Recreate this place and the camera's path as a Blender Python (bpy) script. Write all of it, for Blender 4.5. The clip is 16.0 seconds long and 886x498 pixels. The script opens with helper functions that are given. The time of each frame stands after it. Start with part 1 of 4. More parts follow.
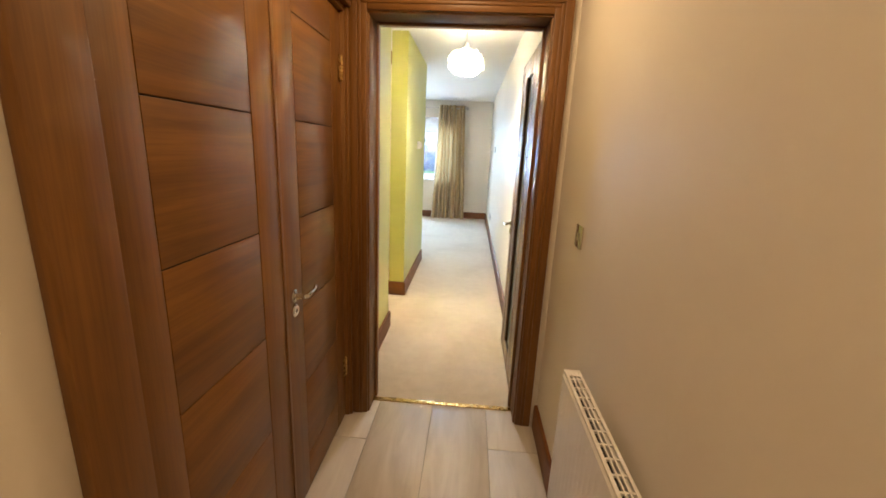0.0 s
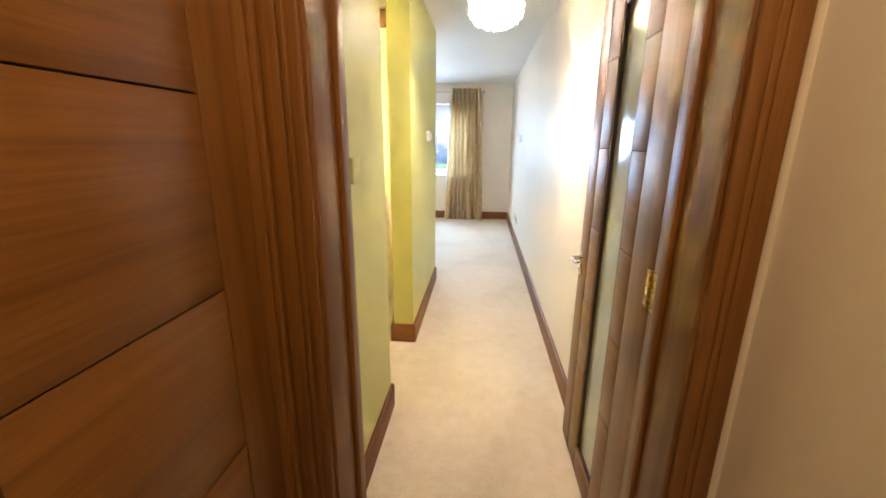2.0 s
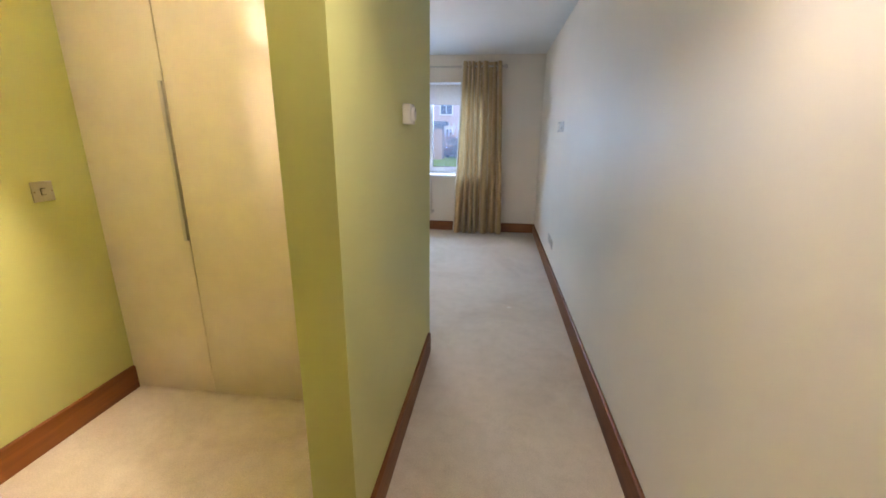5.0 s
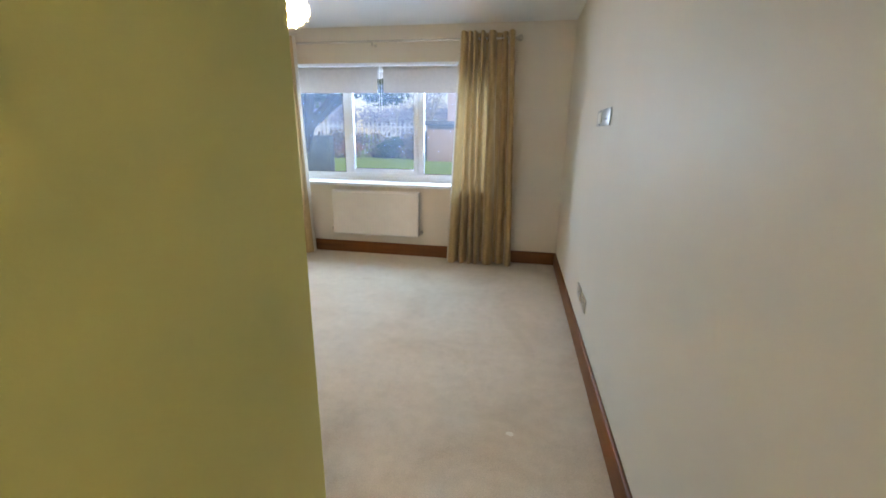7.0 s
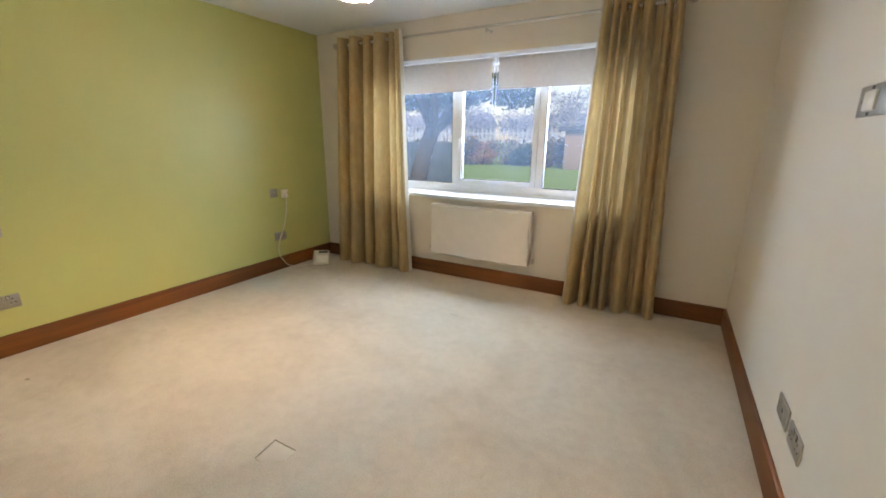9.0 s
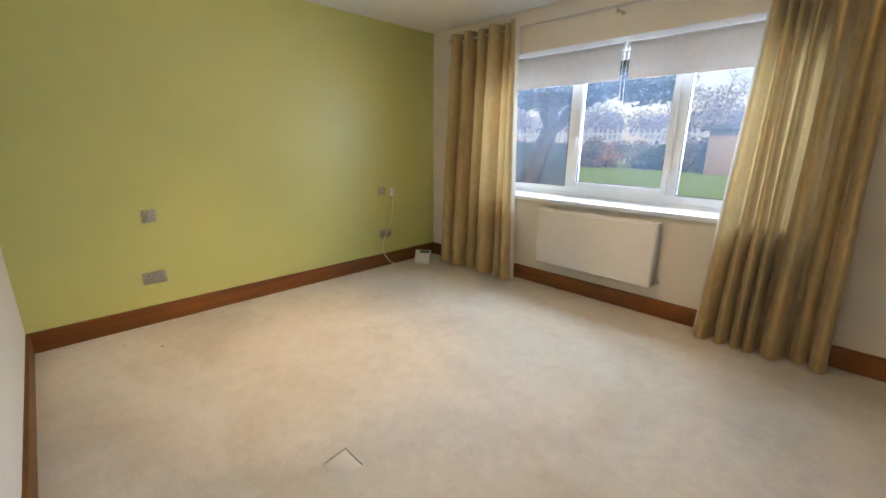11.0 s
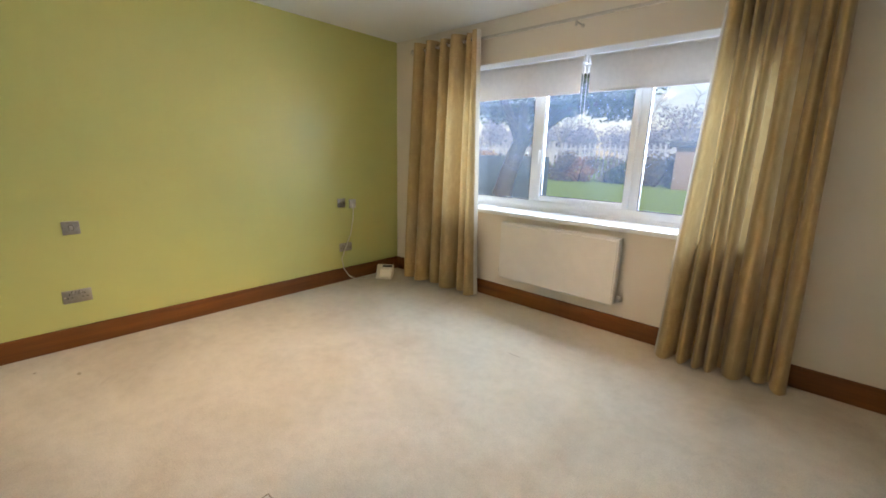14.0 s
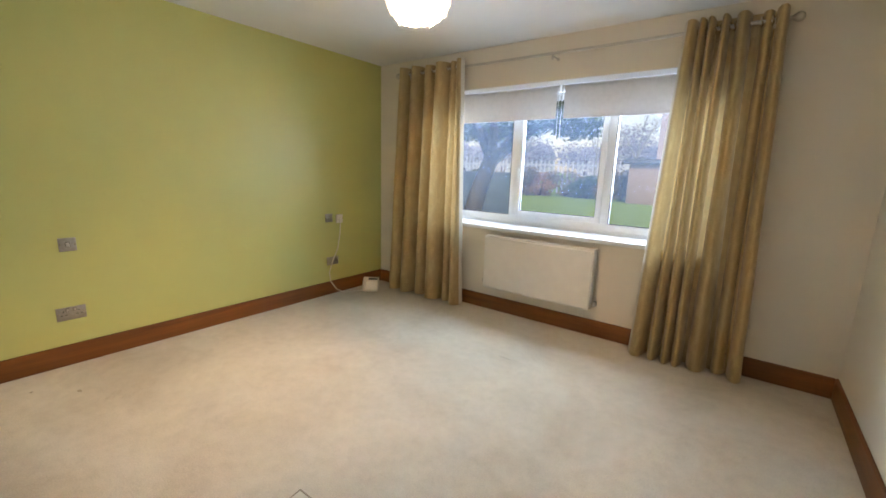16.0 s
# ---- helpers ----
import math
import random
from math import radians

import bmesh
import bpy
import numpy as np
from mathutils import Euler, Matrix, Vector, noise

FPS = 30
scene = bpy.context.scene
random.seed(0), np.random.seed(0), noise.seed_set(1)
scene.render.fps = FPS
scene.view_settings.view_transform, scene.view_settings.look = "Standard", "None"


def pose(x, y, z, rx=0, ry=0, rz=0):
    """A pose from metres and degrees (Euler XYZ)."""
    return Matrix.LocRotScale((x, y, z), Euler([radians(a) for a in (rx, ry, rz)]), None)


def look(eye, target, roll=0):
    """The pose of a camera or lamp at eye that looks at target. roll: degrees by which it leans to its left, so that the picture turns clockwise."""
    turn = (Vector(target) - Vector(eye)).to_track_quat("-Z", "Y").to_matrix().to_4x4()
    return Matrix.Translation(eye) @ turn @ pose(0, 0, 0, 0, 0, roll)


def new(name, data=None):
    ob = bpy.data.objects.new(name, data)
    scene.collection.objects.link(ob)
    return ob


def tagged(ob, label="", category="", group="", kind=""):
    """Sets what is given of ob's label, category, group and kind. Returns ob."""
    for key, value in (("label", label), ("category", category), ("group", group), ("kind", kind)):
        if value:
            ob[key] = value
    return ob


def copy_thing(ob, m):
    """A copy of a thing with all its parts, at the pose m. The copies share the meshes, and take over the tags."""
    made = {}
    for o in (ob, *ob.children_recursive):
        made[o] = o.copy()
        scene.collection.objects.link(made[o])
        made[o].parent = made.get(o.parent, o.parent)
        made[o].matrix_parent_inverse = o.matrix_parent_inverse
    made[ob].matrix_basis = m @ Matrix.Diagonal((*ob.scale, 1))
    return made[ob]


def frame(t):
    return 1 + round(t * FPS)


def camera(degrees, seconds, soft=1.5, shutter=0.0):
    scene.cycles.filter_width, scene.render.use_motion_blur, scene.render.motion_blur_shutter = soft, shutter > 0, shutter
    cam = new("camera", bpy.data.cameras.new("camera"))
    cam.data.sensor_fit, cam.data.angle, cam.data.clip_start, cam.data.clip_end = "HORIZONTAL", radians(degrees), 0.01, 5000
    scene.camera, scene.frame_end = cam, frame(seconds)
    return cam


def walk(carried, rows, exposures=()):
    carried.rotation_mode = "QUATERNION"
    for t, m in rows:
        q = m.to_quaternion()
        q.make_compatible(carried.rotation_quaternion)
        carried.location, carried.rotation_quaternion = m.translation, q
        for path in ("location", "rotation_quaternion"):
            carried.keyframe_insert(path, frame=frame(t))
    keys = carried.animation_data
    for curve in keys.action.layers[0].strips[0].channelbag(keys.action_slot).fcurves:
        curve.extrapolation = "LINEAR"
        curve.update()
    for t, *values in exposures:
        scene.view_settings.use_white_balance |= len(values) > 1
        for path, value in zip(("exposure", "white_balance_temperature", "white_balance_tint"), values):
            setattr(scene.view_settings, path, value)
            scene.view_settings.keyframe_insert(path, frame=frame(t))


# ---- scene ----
cam = camera(95.5, 16.0, 1.7)

PATH = [
    (0, (0.485, 0.971, 1.432), (0.37, 2.91, 0.952), 2.6),
    (0.5, (0.458, 1.186, 1.423), (0.309, 3.127, 0.967), 1.7),
    (1, (0.434, 1.478, 1.443), (0.226, 3.417, 1.003), 1.2),
    (1.5, (0.37, 1.787, 1.434), (0.178, 3.72, 0.957), 0.9),
    (2, (0.338, 2.086, 1.437), (0.163, 4.008, 0.914), 0.5),
    (2.5, (0.36, 2.43, 1.414), (0.115, 4.337, 0.862), -0.05),
    (3, (0.36, 2.682, 1.418), (0.101, 4.59, 0.879), 0.8),
    (3.5, (0.306, 2.986, 1.404), (0.073, 4.894, 0.852), 1.2),
    (4, (0.278, 3.247, 1.401), (0.038, 5.153, 0.845), 1.3),
    (4.5, (0.287, 3.531, 1.407), (0.041, 5.436, 0.853), 1.7),
    (4.7, (0.274, 3.63, 1.398), (0.042, 5.539, 0.848), 0.9),
    (6.8, (0.354, 5.116, 1.367), (0.04, 7.009, 0.804), 0.8),
    (7, (0.389, 5.302, 1.351), (0.053, 7.197, 0.807), 0.9),
    (7.5, (0.397, 5.559, 1.358), (-0.012, 7.442, 0.821), 0.5),
    (8, (0.422, 5.818, 1.354), (-0.16, 7.659, 0.83), 0.5),
    (8.5, (0.412, 6.001, 1.342), (-0.357, 7.773, 0.825), 0.5),
    (9, (0.359, 6.178, 1.335), (-0.578, 7.867, 0.815), 0.5),
    (9.5, (0.335, 6.274, 1.292), (-0.771, 7.858, 0.777), 0.2),
    (10, (0.289, 6.272, 1.292), (-0.939, 7.761, 0.768), 0.1),
    (10.2, (0.297, 6.306, 1.314), (-0.984, 7.745, 0.777), -0.3),
    (12.3, (0.27, 6.514, 1.299), (-1.137, 7.853, 0.82), 1.1),
    (12.5, (0.287, 6.543, 1.303), (-1.104, 7.899, 0.828), 1.1),
    (13, (0.296, 6.589, 1.312), (-1.043, 7.998, 0.841), 1.4),
    (13.5, (0.284, 6.619, 1.31), (-1.021, 8.061, 0.841), 1.4),
    (14, (0.295, 6.637, 1.302), (-1.007, 8.083, 0.843), 1.4),
    (14.5, (0.299, 6.621, 1.301), (-1.002, 8.074, 0.861), 1.5),
    (15, (0.283, 6.571, 1.318), (-0.994, 8.05, 0.896), 1.7),
    (15.5, (0.29, 6.503, 1.324), (-0.952, 8.019, 0.925), 1.8),
    (16, (0.257, 6.343, 1.331), (-0.916, 7.914, 0.942), 1.8),
]
walk(cam, [(t, look(eye, target, roll)) for t, eye, target, roll in PATH], [(0, 2.28, 6900, 14), (0.5, 2.25, 6900, 14), (1.2, 2.25, 7000, 15), (2.0, 2.30, 7100, 18), (2.5, 2.22, 7100, 20), (3.5, 1.76, 6900, 21), (4.5, 1.14, 6700, 22), (7, 1.08, 7900, 19), (8, 1.10, 8900, 21), (9, 1.10, 9000, 21), (16, 1.08, 9000, 21)])

SKY, SUN, WINDOW, BULB_C, BULB_B, BULB_H, BULB_A = 0.058, 1.7, 64.0, 11.5, 218.0, 1.35, 430.0
HAZE = 0.022                                      # strength of the glare haze mixed into the window glass
RECESS_LAMP = (-0.90, 4.82)
CEILING_Z = 2.41
HALL_FILL_Y = (0.55, 2.35)                         # places along y of two unseen lamps added to fill the hall
WTOP = 2.285                                      # top of the wardrobe doors

# ---- world, sun and large lights ----
world = bpy.data.worlds.new("world")
scene.world = world
world.use_nodes = True
_wn = world.node_tree.nodes
_sky = _wn.new("ShaderNodeTexSky")
_sky.sky_type = "NISHITA"
_sky.sun_disc = False
_sky.sun_elevation = radians(38)
_sky.sun_rotation = radians(150)
_sky.air_density, _sky.dust_density = 1.2, 1.0
world.node_tree.links.new(_sky.outputs[0], _wn["Background"].inputs[0])
_wn["Background"].inputs[1].default_value = SKY


def lamp(name, kind, m, power, colour, **more):
    data = bpy.data.lights.new(name, kind)
    data.energy, data.color = power, colour
    if kind == "SUN":
        data.angle = more["angle"]
    elif kind == "AREA":
        data.shape, data.size, data.size_y = "RECTANGLE", more["w"], more["h"]
    else:
        data.shadow_soft_size = more["soft"]
    ob = new(name, data)
    ob.matrix_world = m
    return ob


lamp("sun", "SUN", look((5, -9, 9), (0, 0, 0)), SUN, (1.0, 0.95, 0.88), angle=radians(14))
lamp("window_daylight", "AREA", look((-1.16, 10.24, 1.50), (-1.16, 8.2, 0.20)), WINDOW, (0.43, 0.67, 1.0), w=2.3, h=0.9)
lamp("bulb_light_corridor", "POINT", pose(0.39, 4.57, CEILING_Z - 0.318), BULB_C, (1.0, 0.94, 0.87), soft=0.03)
lamp("bulb_light_bedroom", "POINT", pose(-1.1, 7.9, CEILING_Z - 0.353), BULB_B, (1.0, 0.82, 0.59), soft=0.03)
# added fill for the hall, whose own light source is unknown
for _y in HALL_FILL_Y:
    lamp("fill_light_hall", "AREA", pose(0.42, _y, CEILING_Z - 0.10), BULB_H, (1.0, 0.69, 0.36), w=0.2, h=0.2)
lamp("bulb_light_recess", "POINT", pose(*RECESS_LAMP, CEILING_Z - 0.318), BULB_A, (1.0, 0.85, 0.63), soft=0.03)

# ---- materials ----


class Mat:
    """A node material with a few short-hands."""

    def __init__(self, name, rough=0.5, metal=0.0, spec=0.5):
        self.m = bpy.data.materials.new(name)
        self.m.use_nodes = True
        self.t = self.m.node_tree
        self.b = self.t.nodes["Principled BSDF"]
        self.b.inputs["Roughness"].default_value = rough
        self.b.inputs["Metallic"].default_value = metal
        self.b.inputs["Specular IOR Level"].default_value = spec

    def node(self, kind, **sets):
        n = self.t.nodes.new(kind)
        for k, v in sets.items():
            n.inputs[k.replace("_", " ")].default_value = v
        return n

    def link(self, a, b):
        self.t.links.new(a, b)

    def coords(self, scale=(1, 1, 1), rot=(0, 0, 0)):
        g = self.node("ShaderNodeNewGeometry")
        mp = self.node("ShaderNodeMapping")
        mp.inputs["Scale"].default_value = scale
        mp.inputs["Rotation"].default_value = rot
        self.link(g.outputs["Position"], mp.inputs["Vector"])
        return mp.outputs[0]

    def noise(self, vec, scale, detail=4, rough=0.55, dist=0.0):
        n = self.node("ShaderNodeTexNoise", Scale=scale, Detail=detail, Roughness=rough, Distortion=dist)
        self.link(vec, n.inputs["Vector"])
        return n.outputs["Fac"]

    def ramp(self, fac, stops):
        r = self.t.nodes.new("ShaderNodeValToRGB")
        els = r.color_ramp.elements
        while len(els) < len(stops):
            els.new(0.5)
        for e, (p, c) in zip(els, stops):
            e.position, e.color = p, (*c, 1)
        self.link(fac, r.inputs[0])
        return r.outputs[0]

    def mix(self, a, b, fac, mode="MIX"):
        n = self.t.nodes.new("ShaderNodeMix")
        n.data_type, n.blend_type = "RGBA", mode
        for sock, v in ((n.inputs[0], fac), (n.inputs[6], a), (n.inputs[7], b)):
            if isinstance(v, bpy.types.NodeSocket):
                self.link(v, sock)
            elif isinstance(v, tuple):
                sock.default_value = (*v, 1)
            else:
                sock.default_value = v
        return n.outputs[2]

    def maths(self, op, a, b):
        n = self.t.nodes.new("ShaderNodeMath")
        n.operation = op
        for sock, v in zip(n.inputs, (a, b)):
            if isinstance(v, bpy.types.NodeSocket):
                self.link(v, sock)
            else:
                sock.default_value = v
        return n.outputs[0]

    def colour(self, c):
        if isinstance(c, tuple):
            self.b.inputs["Base Color"].default_value = (*c, 1)
        else:
            self.link(c, self.b.inputs["Base Color"])

    def rough(self, fac, lo, hi):
        r = self.t.nodes.new("ShaderNodeMapRange")
        r.inputs["To Min"].default_value, r.inputs["To Max"].default_value = lo, hi
        self.link(fac, r.inputs[0])
        self.link(r.outputs[0], self.b.inputs["Roughness"])

    def bump(self, fac, strength, distance=0.002):
        n = self.node("ShaderNodeBump", Strength=strength, Distance=distance)
        self.link(fac, n.inputs["Height"])
        self.link(n.outputs[0], self.b.inputs["Normal"])


def shade(c, k):
    return tuple(v * k for v in c)


def paint(name, c, rough=0.55, spec=0.35):
    """Emulsion on plaster: roller stipple, faint patchiness and scuffs."""
    k = Mat(name, rough, 0, spec)
    v = k.coords()
    big = k.noise(v, 0.9, 3)
    fine = k.noise(v, 220, 2)
    col = k.ramp(big, [(0.25, shade(c, 0.95)), (0.75, shade(c, 1.03))])
    scuff = k.ramp(k.noise(v, 7, 6, 0.7), [(0.60, (1, 1, 1)), (0.80, (0.94, 0.93, 0.91))])
    k.colour(k.mix(col, scuff, 0.7, "MULTIPLY"))
    k.rough(k.noise(v, 3, 3), rough - 0.06, rough + 0.08)
    k.bump(fine, 0.10, 0.0015)
    return k.m


def wood(name, axis, tone=1.0, rough=0.38, spec=0.45, red=1.0):
    """Walnut veneer with the grain along one axis."""
    k = Mat(name, rough, 0, spec)
    s = [16.0, 16.0, 16.0]
    s[axis] = 0.9
    v = k.coords(tuple(s))
    broad = k.noise(v, 0.8, 4, 0.6, 0.9)
    s2 = [90.0, 90.0, 90.0]
    s2[axis] = 2.2
    fine = k.noise(k.coords(tuple(s2)), 2.0, 3, 0.65)
    a = k.ramp(broad, [(0.25, shade((0.135 * red, 0.054, 0.011 / red), tone)), (0.5, shade((0.210 * red, 0.090, 0.018 / red), tone)), (0.78, shade((0.280 * red, 0.126, 0.028 / red), tone))])
    pores = k.ramp(fine, [(0.35, (0.62, 0.58, 0.55)), (0.6, (1, 1, 1))])
    k.colour(k.mix(a, pores, 0.5, "MULTIPLY"))
    k.rough(fine, rough - 0.05, rough + 0.12)
    k.bump(fine, 0.10, 0.0006)
    return k.m


def carpet_mat():
    k = Mat("cream_carpet_pile", 0.95, 0, 0.1)
    v = k.coords()
    tuft = k.noise(v, 170, 3, 0.7)
    mid = k.noise(v, 14, 5, 0.65)
    big = k.noise(v, 1.3, 4, 0.6, 0.6)
    base = k.ramp(big, [(0.28, (0.55, 0.46, 0.35)), (0.5, (0.66, 0.575, 0.465)), (0.72, (0.72, 0.64, 0.53))])
    base = k.mix(base, k.ramp(mid, [(0.3, (0.88, 0.87, 0.85)), (0.6, (1, 1, 1))]), 0.8, "MULTIPLY")
    dirt = k.ramp(k.noise(v, 4.2, 6, 0.75, 0.4), [(0.62, (1, 1, 1)), (0.74, (0.80, 0.76, 0.70))])
    base = k.mix(base, dirt, 0.6, "MULTIPLY")
    k.colour(k.mix(base, k.ramp(tuft, [(0.3, (0.78, 0.76, 0.73)), (0.65, (1.05, 1.05, 1.05))]), 0.8, "MULTIPLY"))
    k.b.inputs["Sheen Weight"].default_value = 0.25
    k.b.inputs["Sheen Roughness"].default_value = 0.6
    k.bump(k.maths("ADD", tuft, k.maths("MULTIPLY", mid, 1.5)), 0.55, 0.004)
    return k.m


def curtain_mat():
    """Gold-beige satin jacquard: a faint woven motif that differs in gloss, with light coming through."""
    k = Mat("gold_jacquard_cloth", 0.36, 0.0, 0.65)
    motif = k.noise(k.coords((1, 1, 0.45)), 24, 2, 0.5, 0.6)
    slub = k.noise(k.coords((1, 1, 0.02)), 190, 3)
    weave = k.noise(k.coords((1, 1, 0.05)), 520, 2)
    ground = k.ramp(motif, [(0.50, (0.50, 0.345, 0.165)), (0.62, (0.545, 0.385, 0.190))])
    ground = k.mix(ground, k.ramp(slub, [(0.3, (0.86, 0.84, 0.80)), (0.7, (1, 1, 1))]), 0.8, "MULTIPLY")
    k.colour(ground)
    k.rough(motif, 0.42, 0.30)
    k.b.inputs["Sheen Weight"].default_value = 0.25
    k.bump(weave, 0.12, 0.0006)
    tr = k.node("ShaderNodeBsdfTranslucent")
    k.link(ground, tr.inputs["Color"])
    mixn = k.node("ShaderNodeMixShader", Fac=0.26)
    k.link(k.b.outputs[0], mixn.inputs[1])
    k.link(tr.outputs[0], mixn.inputs[2])
    k.link(mixn.outputs[0], k.t.nodes["Material Output"].inputs["Surface"])
    return k.m


def thin_mat(name, c, fac, rough=0.5):
    """A thin sheet that lets part of the light through (blind, lamp petals, leaves)."""
    k = Mat(name, rough, 0, 0.4)
    v = k.coords()
    col = k.ramp(k.noise(v, 30, 3), [(0.3, shade(c, 0.93)), (0.7, c)])
    k.colour(col)
    tr = k.node("ShaderNodeBsdfTranslucent")
    k.link(col, tr.inputs["Color"])
    mixn = k.node("ShaderNodeMixShader", Fac=fac)
    k.link(k.b.outputs[0], mixn.inputs[1])
    k.link(tr.outputs[0], mixn.inputs[2])
    k.link(mixn.outputs[0], k.t.nodes["Material Output"].inputs["Surface"])
    return k.m


def plastic(name, c, rough=0.35, bump=0.04):
    k = Mat(name, rough, 0, 0.5)
    v = k.coords()
    k.colour(k.ramp(k.noise(v, 9, 4), [(0.3, shade(c, 0.94)), (0.7, c)]))
    k.bump(k.noise(v, 400, 2), bump, 0.0005)
    return k.m


def metal(name, c, rough=0.28, brushed=True):
    k = Mat(name, rough, 1.0)
    v = k.coords((1, 1, 0.04) if brushed else (1, 1, 1))
    n = k.noise(v, 600 if brushed else 60, 3)
    k.colour(k.ramp(n, [(0.3, shade(c, 0.82)), (0.7, c)]))
    k.rough(n, rough - 0.08, rough + 0.12)
    return k.m


def glass_mat():
    k = Mat("clear_glass", 0.02, 0, 0.5)
    k.colour((0.97, 0.99, 1.0))
    k.b.inputs["Transmission Weight"].default_value = 1.0
    k.b.inputs["IOR"].default_value = 1.45
    tr = k.node("ShaderNodeBsdfTransparent")
    tr.inputs[0].default_value = (0.96, 0.98, 1.0, 1)
    gl = k.node("ShaderNodeBsdfGlossy", Roughness=0.03)
    fr = k.node("ShaderNodeFresnel", IOR=1.45)
    mixn = k.node("ShaderNodeMixShader")
    k.link(fr.outputs[0], mixn.inputs[0])
    k.link(tr.outputs[0], mixn.inputs[1])
    k.link(gl.outputs[0], mixn.inputs[2])
    # bluish translucent share of the pane, imitating lens glare over the view
    glare_veil = k.node("ShaderNodeBsdfTranslucent")
    glare_veil.inputs[0].default_value = (0.45, 0.68, 1.0, 1)
    veil_fac = k.maths("MULTIPLY", k.ramp(k.noise(k.coords((1, 1, 0.6)), 2.2, 4), [(0.3, (0.6, 0.6, 0.6)), (0.7, (1, 1, 1))]), HAZE)
    hazy = k.node("ShaderNodeMixShader")
    k.link(veil_fac, hazy.inputs[0])
    k.link(mixn.outputs[0], hazy.inputs[1])
    k.link(glare_veil.outputs[0], hazy.inputs[2])
    k.link(hazy.outputs[0], k.t.nodes["Material Output"].inputs["Surface"])
    return k.m


def glow_mat(name, c, strength):
    k = Mat(name, 0.4)
    k.colour((0.9, 0.9, 0.9))
    k.b.inputs["Emission Color"].default_value = (*c, 1)
    k.b.inputs["Emission Strength"].default_value = strength
    return k.m


def tile_mat():
    """Pale wood-look porcelain plank."""
    k = Mat("pale_porcelain_plank", 0.38, 0, 0.5)
    info = k.node("ShaderNodeObjectInfo")
    off = k.node("ShaderNodeVectorMath")
    off.operation = "ADD"
    k.link(k.coords((7, 1.1, 7)), off.inputs[0])
    k.link(k.maths("MULTIPLY", info.outputs["Random"], 40.0), off.inputs[1])
    n = k.noise(off.outputs[0], 1.6, 5, 0.62, 0.8)
    col = k.ramp(n, [(0.28, (0.53, 0.47, 0.41)), (0.55, (0.67, 0.61, 0.54)), (0.8, (0.75, 0.70, 0.63))])
    k.colour(k.mix(col, k.ramp(info.outputs["Random"], [(0, (0.93, 0.93, 0.93)), (1, (1, 1, 1))]), 1.0, "MULTIPLY"))
    k.rough(n, 0.30, 0.48)
    k.bump(n, 0.06, 0.001)
    return k.m


def ground_mat(name, a, b, scale, rough=0.95):
    k = Mat(name, rough, 0, 0.2)
    v = k.coords()
    n = k.noise(v, scale, 5, 0.65)
    big = k.noise(v, scale * 0.06, 3)
    k.colour(k.mix(k.ramp(n, [(0.3, a), (0.7, b)]), k.ramp(big, [(0.3, (0.8, 0.85, 0.8)), (0.7, (1, 1, 1))]), 0.8, "MULTIPLY"))
    k.bump(n, 0.5, 0.02)
    return k.m


def leaf_mat(name, a, b):
    k = Mat(name, 0.6, 0, 0.3)
    g = k.node("ShaderNodeNewGeometry")
    col = k.ramp(g.outputs["Random Per Island"], [(0.0, a), (1.0, b)])
    k.colour(col)
    tr = k.node("ShaderNodeBsdfTranslucent")
    k.link(col, tr.inputs["Color"])
    mixn = k.node("ShaderNodeMixShader", Fac=0.25)
    k.link(k.b.outputs[0], mixn.inputs[1])
    k.link(tr.outputs[0], mixn.inputs[2])
    k.link(mixn.outputs[0], k.t.nodes["Material Output"].inputs["Surface"])
    return k.m


CREAM = paint("cream_wall_paint", (0.745, 0.685, 0.595))
LIME = paint("lime_green_wall_paint", (0.515, 0.515, 0.185), 0.42, 0.5)
CEILING = paint("white_ceiling_paint", (0.80, 0.80, 0.79), 0.75, 0.2)
WOOD_X, WOOD_Y, WOOD_Z = (wood("walnut_grain_" + n, i, 0.90, red=1.04) for i, n in enumerate("xyz"))
SKIRT_X, SKIRT_Y = wood("walnut_skirting_x", 0, 0.60, 0.45, 0.4, 1.4), wood("walnut_skirting_y", 1, 0.60, 0.45, 0.4, 1.4)
DARK = plastic("dark_recess", (0.02, 0.012, 0.008), 0.7)
CARPET = carpet_mat()
CLOTH = curtain_mat()
LINING = thin_mat("cream_curtain_lining", (0.66, 0.62, 0.54), 0.22, 0.8)
BLIND = thin_mat("white_blind_cloth", (0.72, 0.69, 0.68), 0.30, 0.8)
PETAL = thin_mat("frosted_petal", (0.94, 0.92, 0.88), 0.65, 0.25)
UPVC = plastic("white_upvc", (0.82, 0.84, 0.86), 0.28)
GLOSS = plastic("white_gloss_enamel", (0.82, 0.79, 0.75), 0.25)
WARDROBE = plastic("cream_satin_lacquer", (0.74, 0.66, 0.53), 0.09, 0.01)
IVORY = plastic("ivory_plastic", (0.76, 0.72, 0.64), 0.4)
BLACK = plastic("black_plastic", (0.02, 0.02, 0.022), 0.4)
STEEL = metal("brushed_steel", (0.60, 0.56, 0.51), 0.36)
DULL = metal("dull_polished_steel", (0.46, 0.43, 0.39), 0.30, False)
CHROME = metal("polished_nickel", (0.82, 0.76, 0.66), 0.12, False)
BRASS = metal("polished_brass", (0.76, 0.54, 0.23), 0.26, False)
GLASS = glass_mat()
OPAL = thin_mat("frosted_door_glass", (0.78, 0.81, 0.77), 0.45, 0.12)
# twigs with the lilac-grey of distance haze put into their colour
FAR_TWIGS = leaf_mat("haze_tinted_twigs", (0.17, 0.17, 0.23), (0.31, 0.30, 0.37))
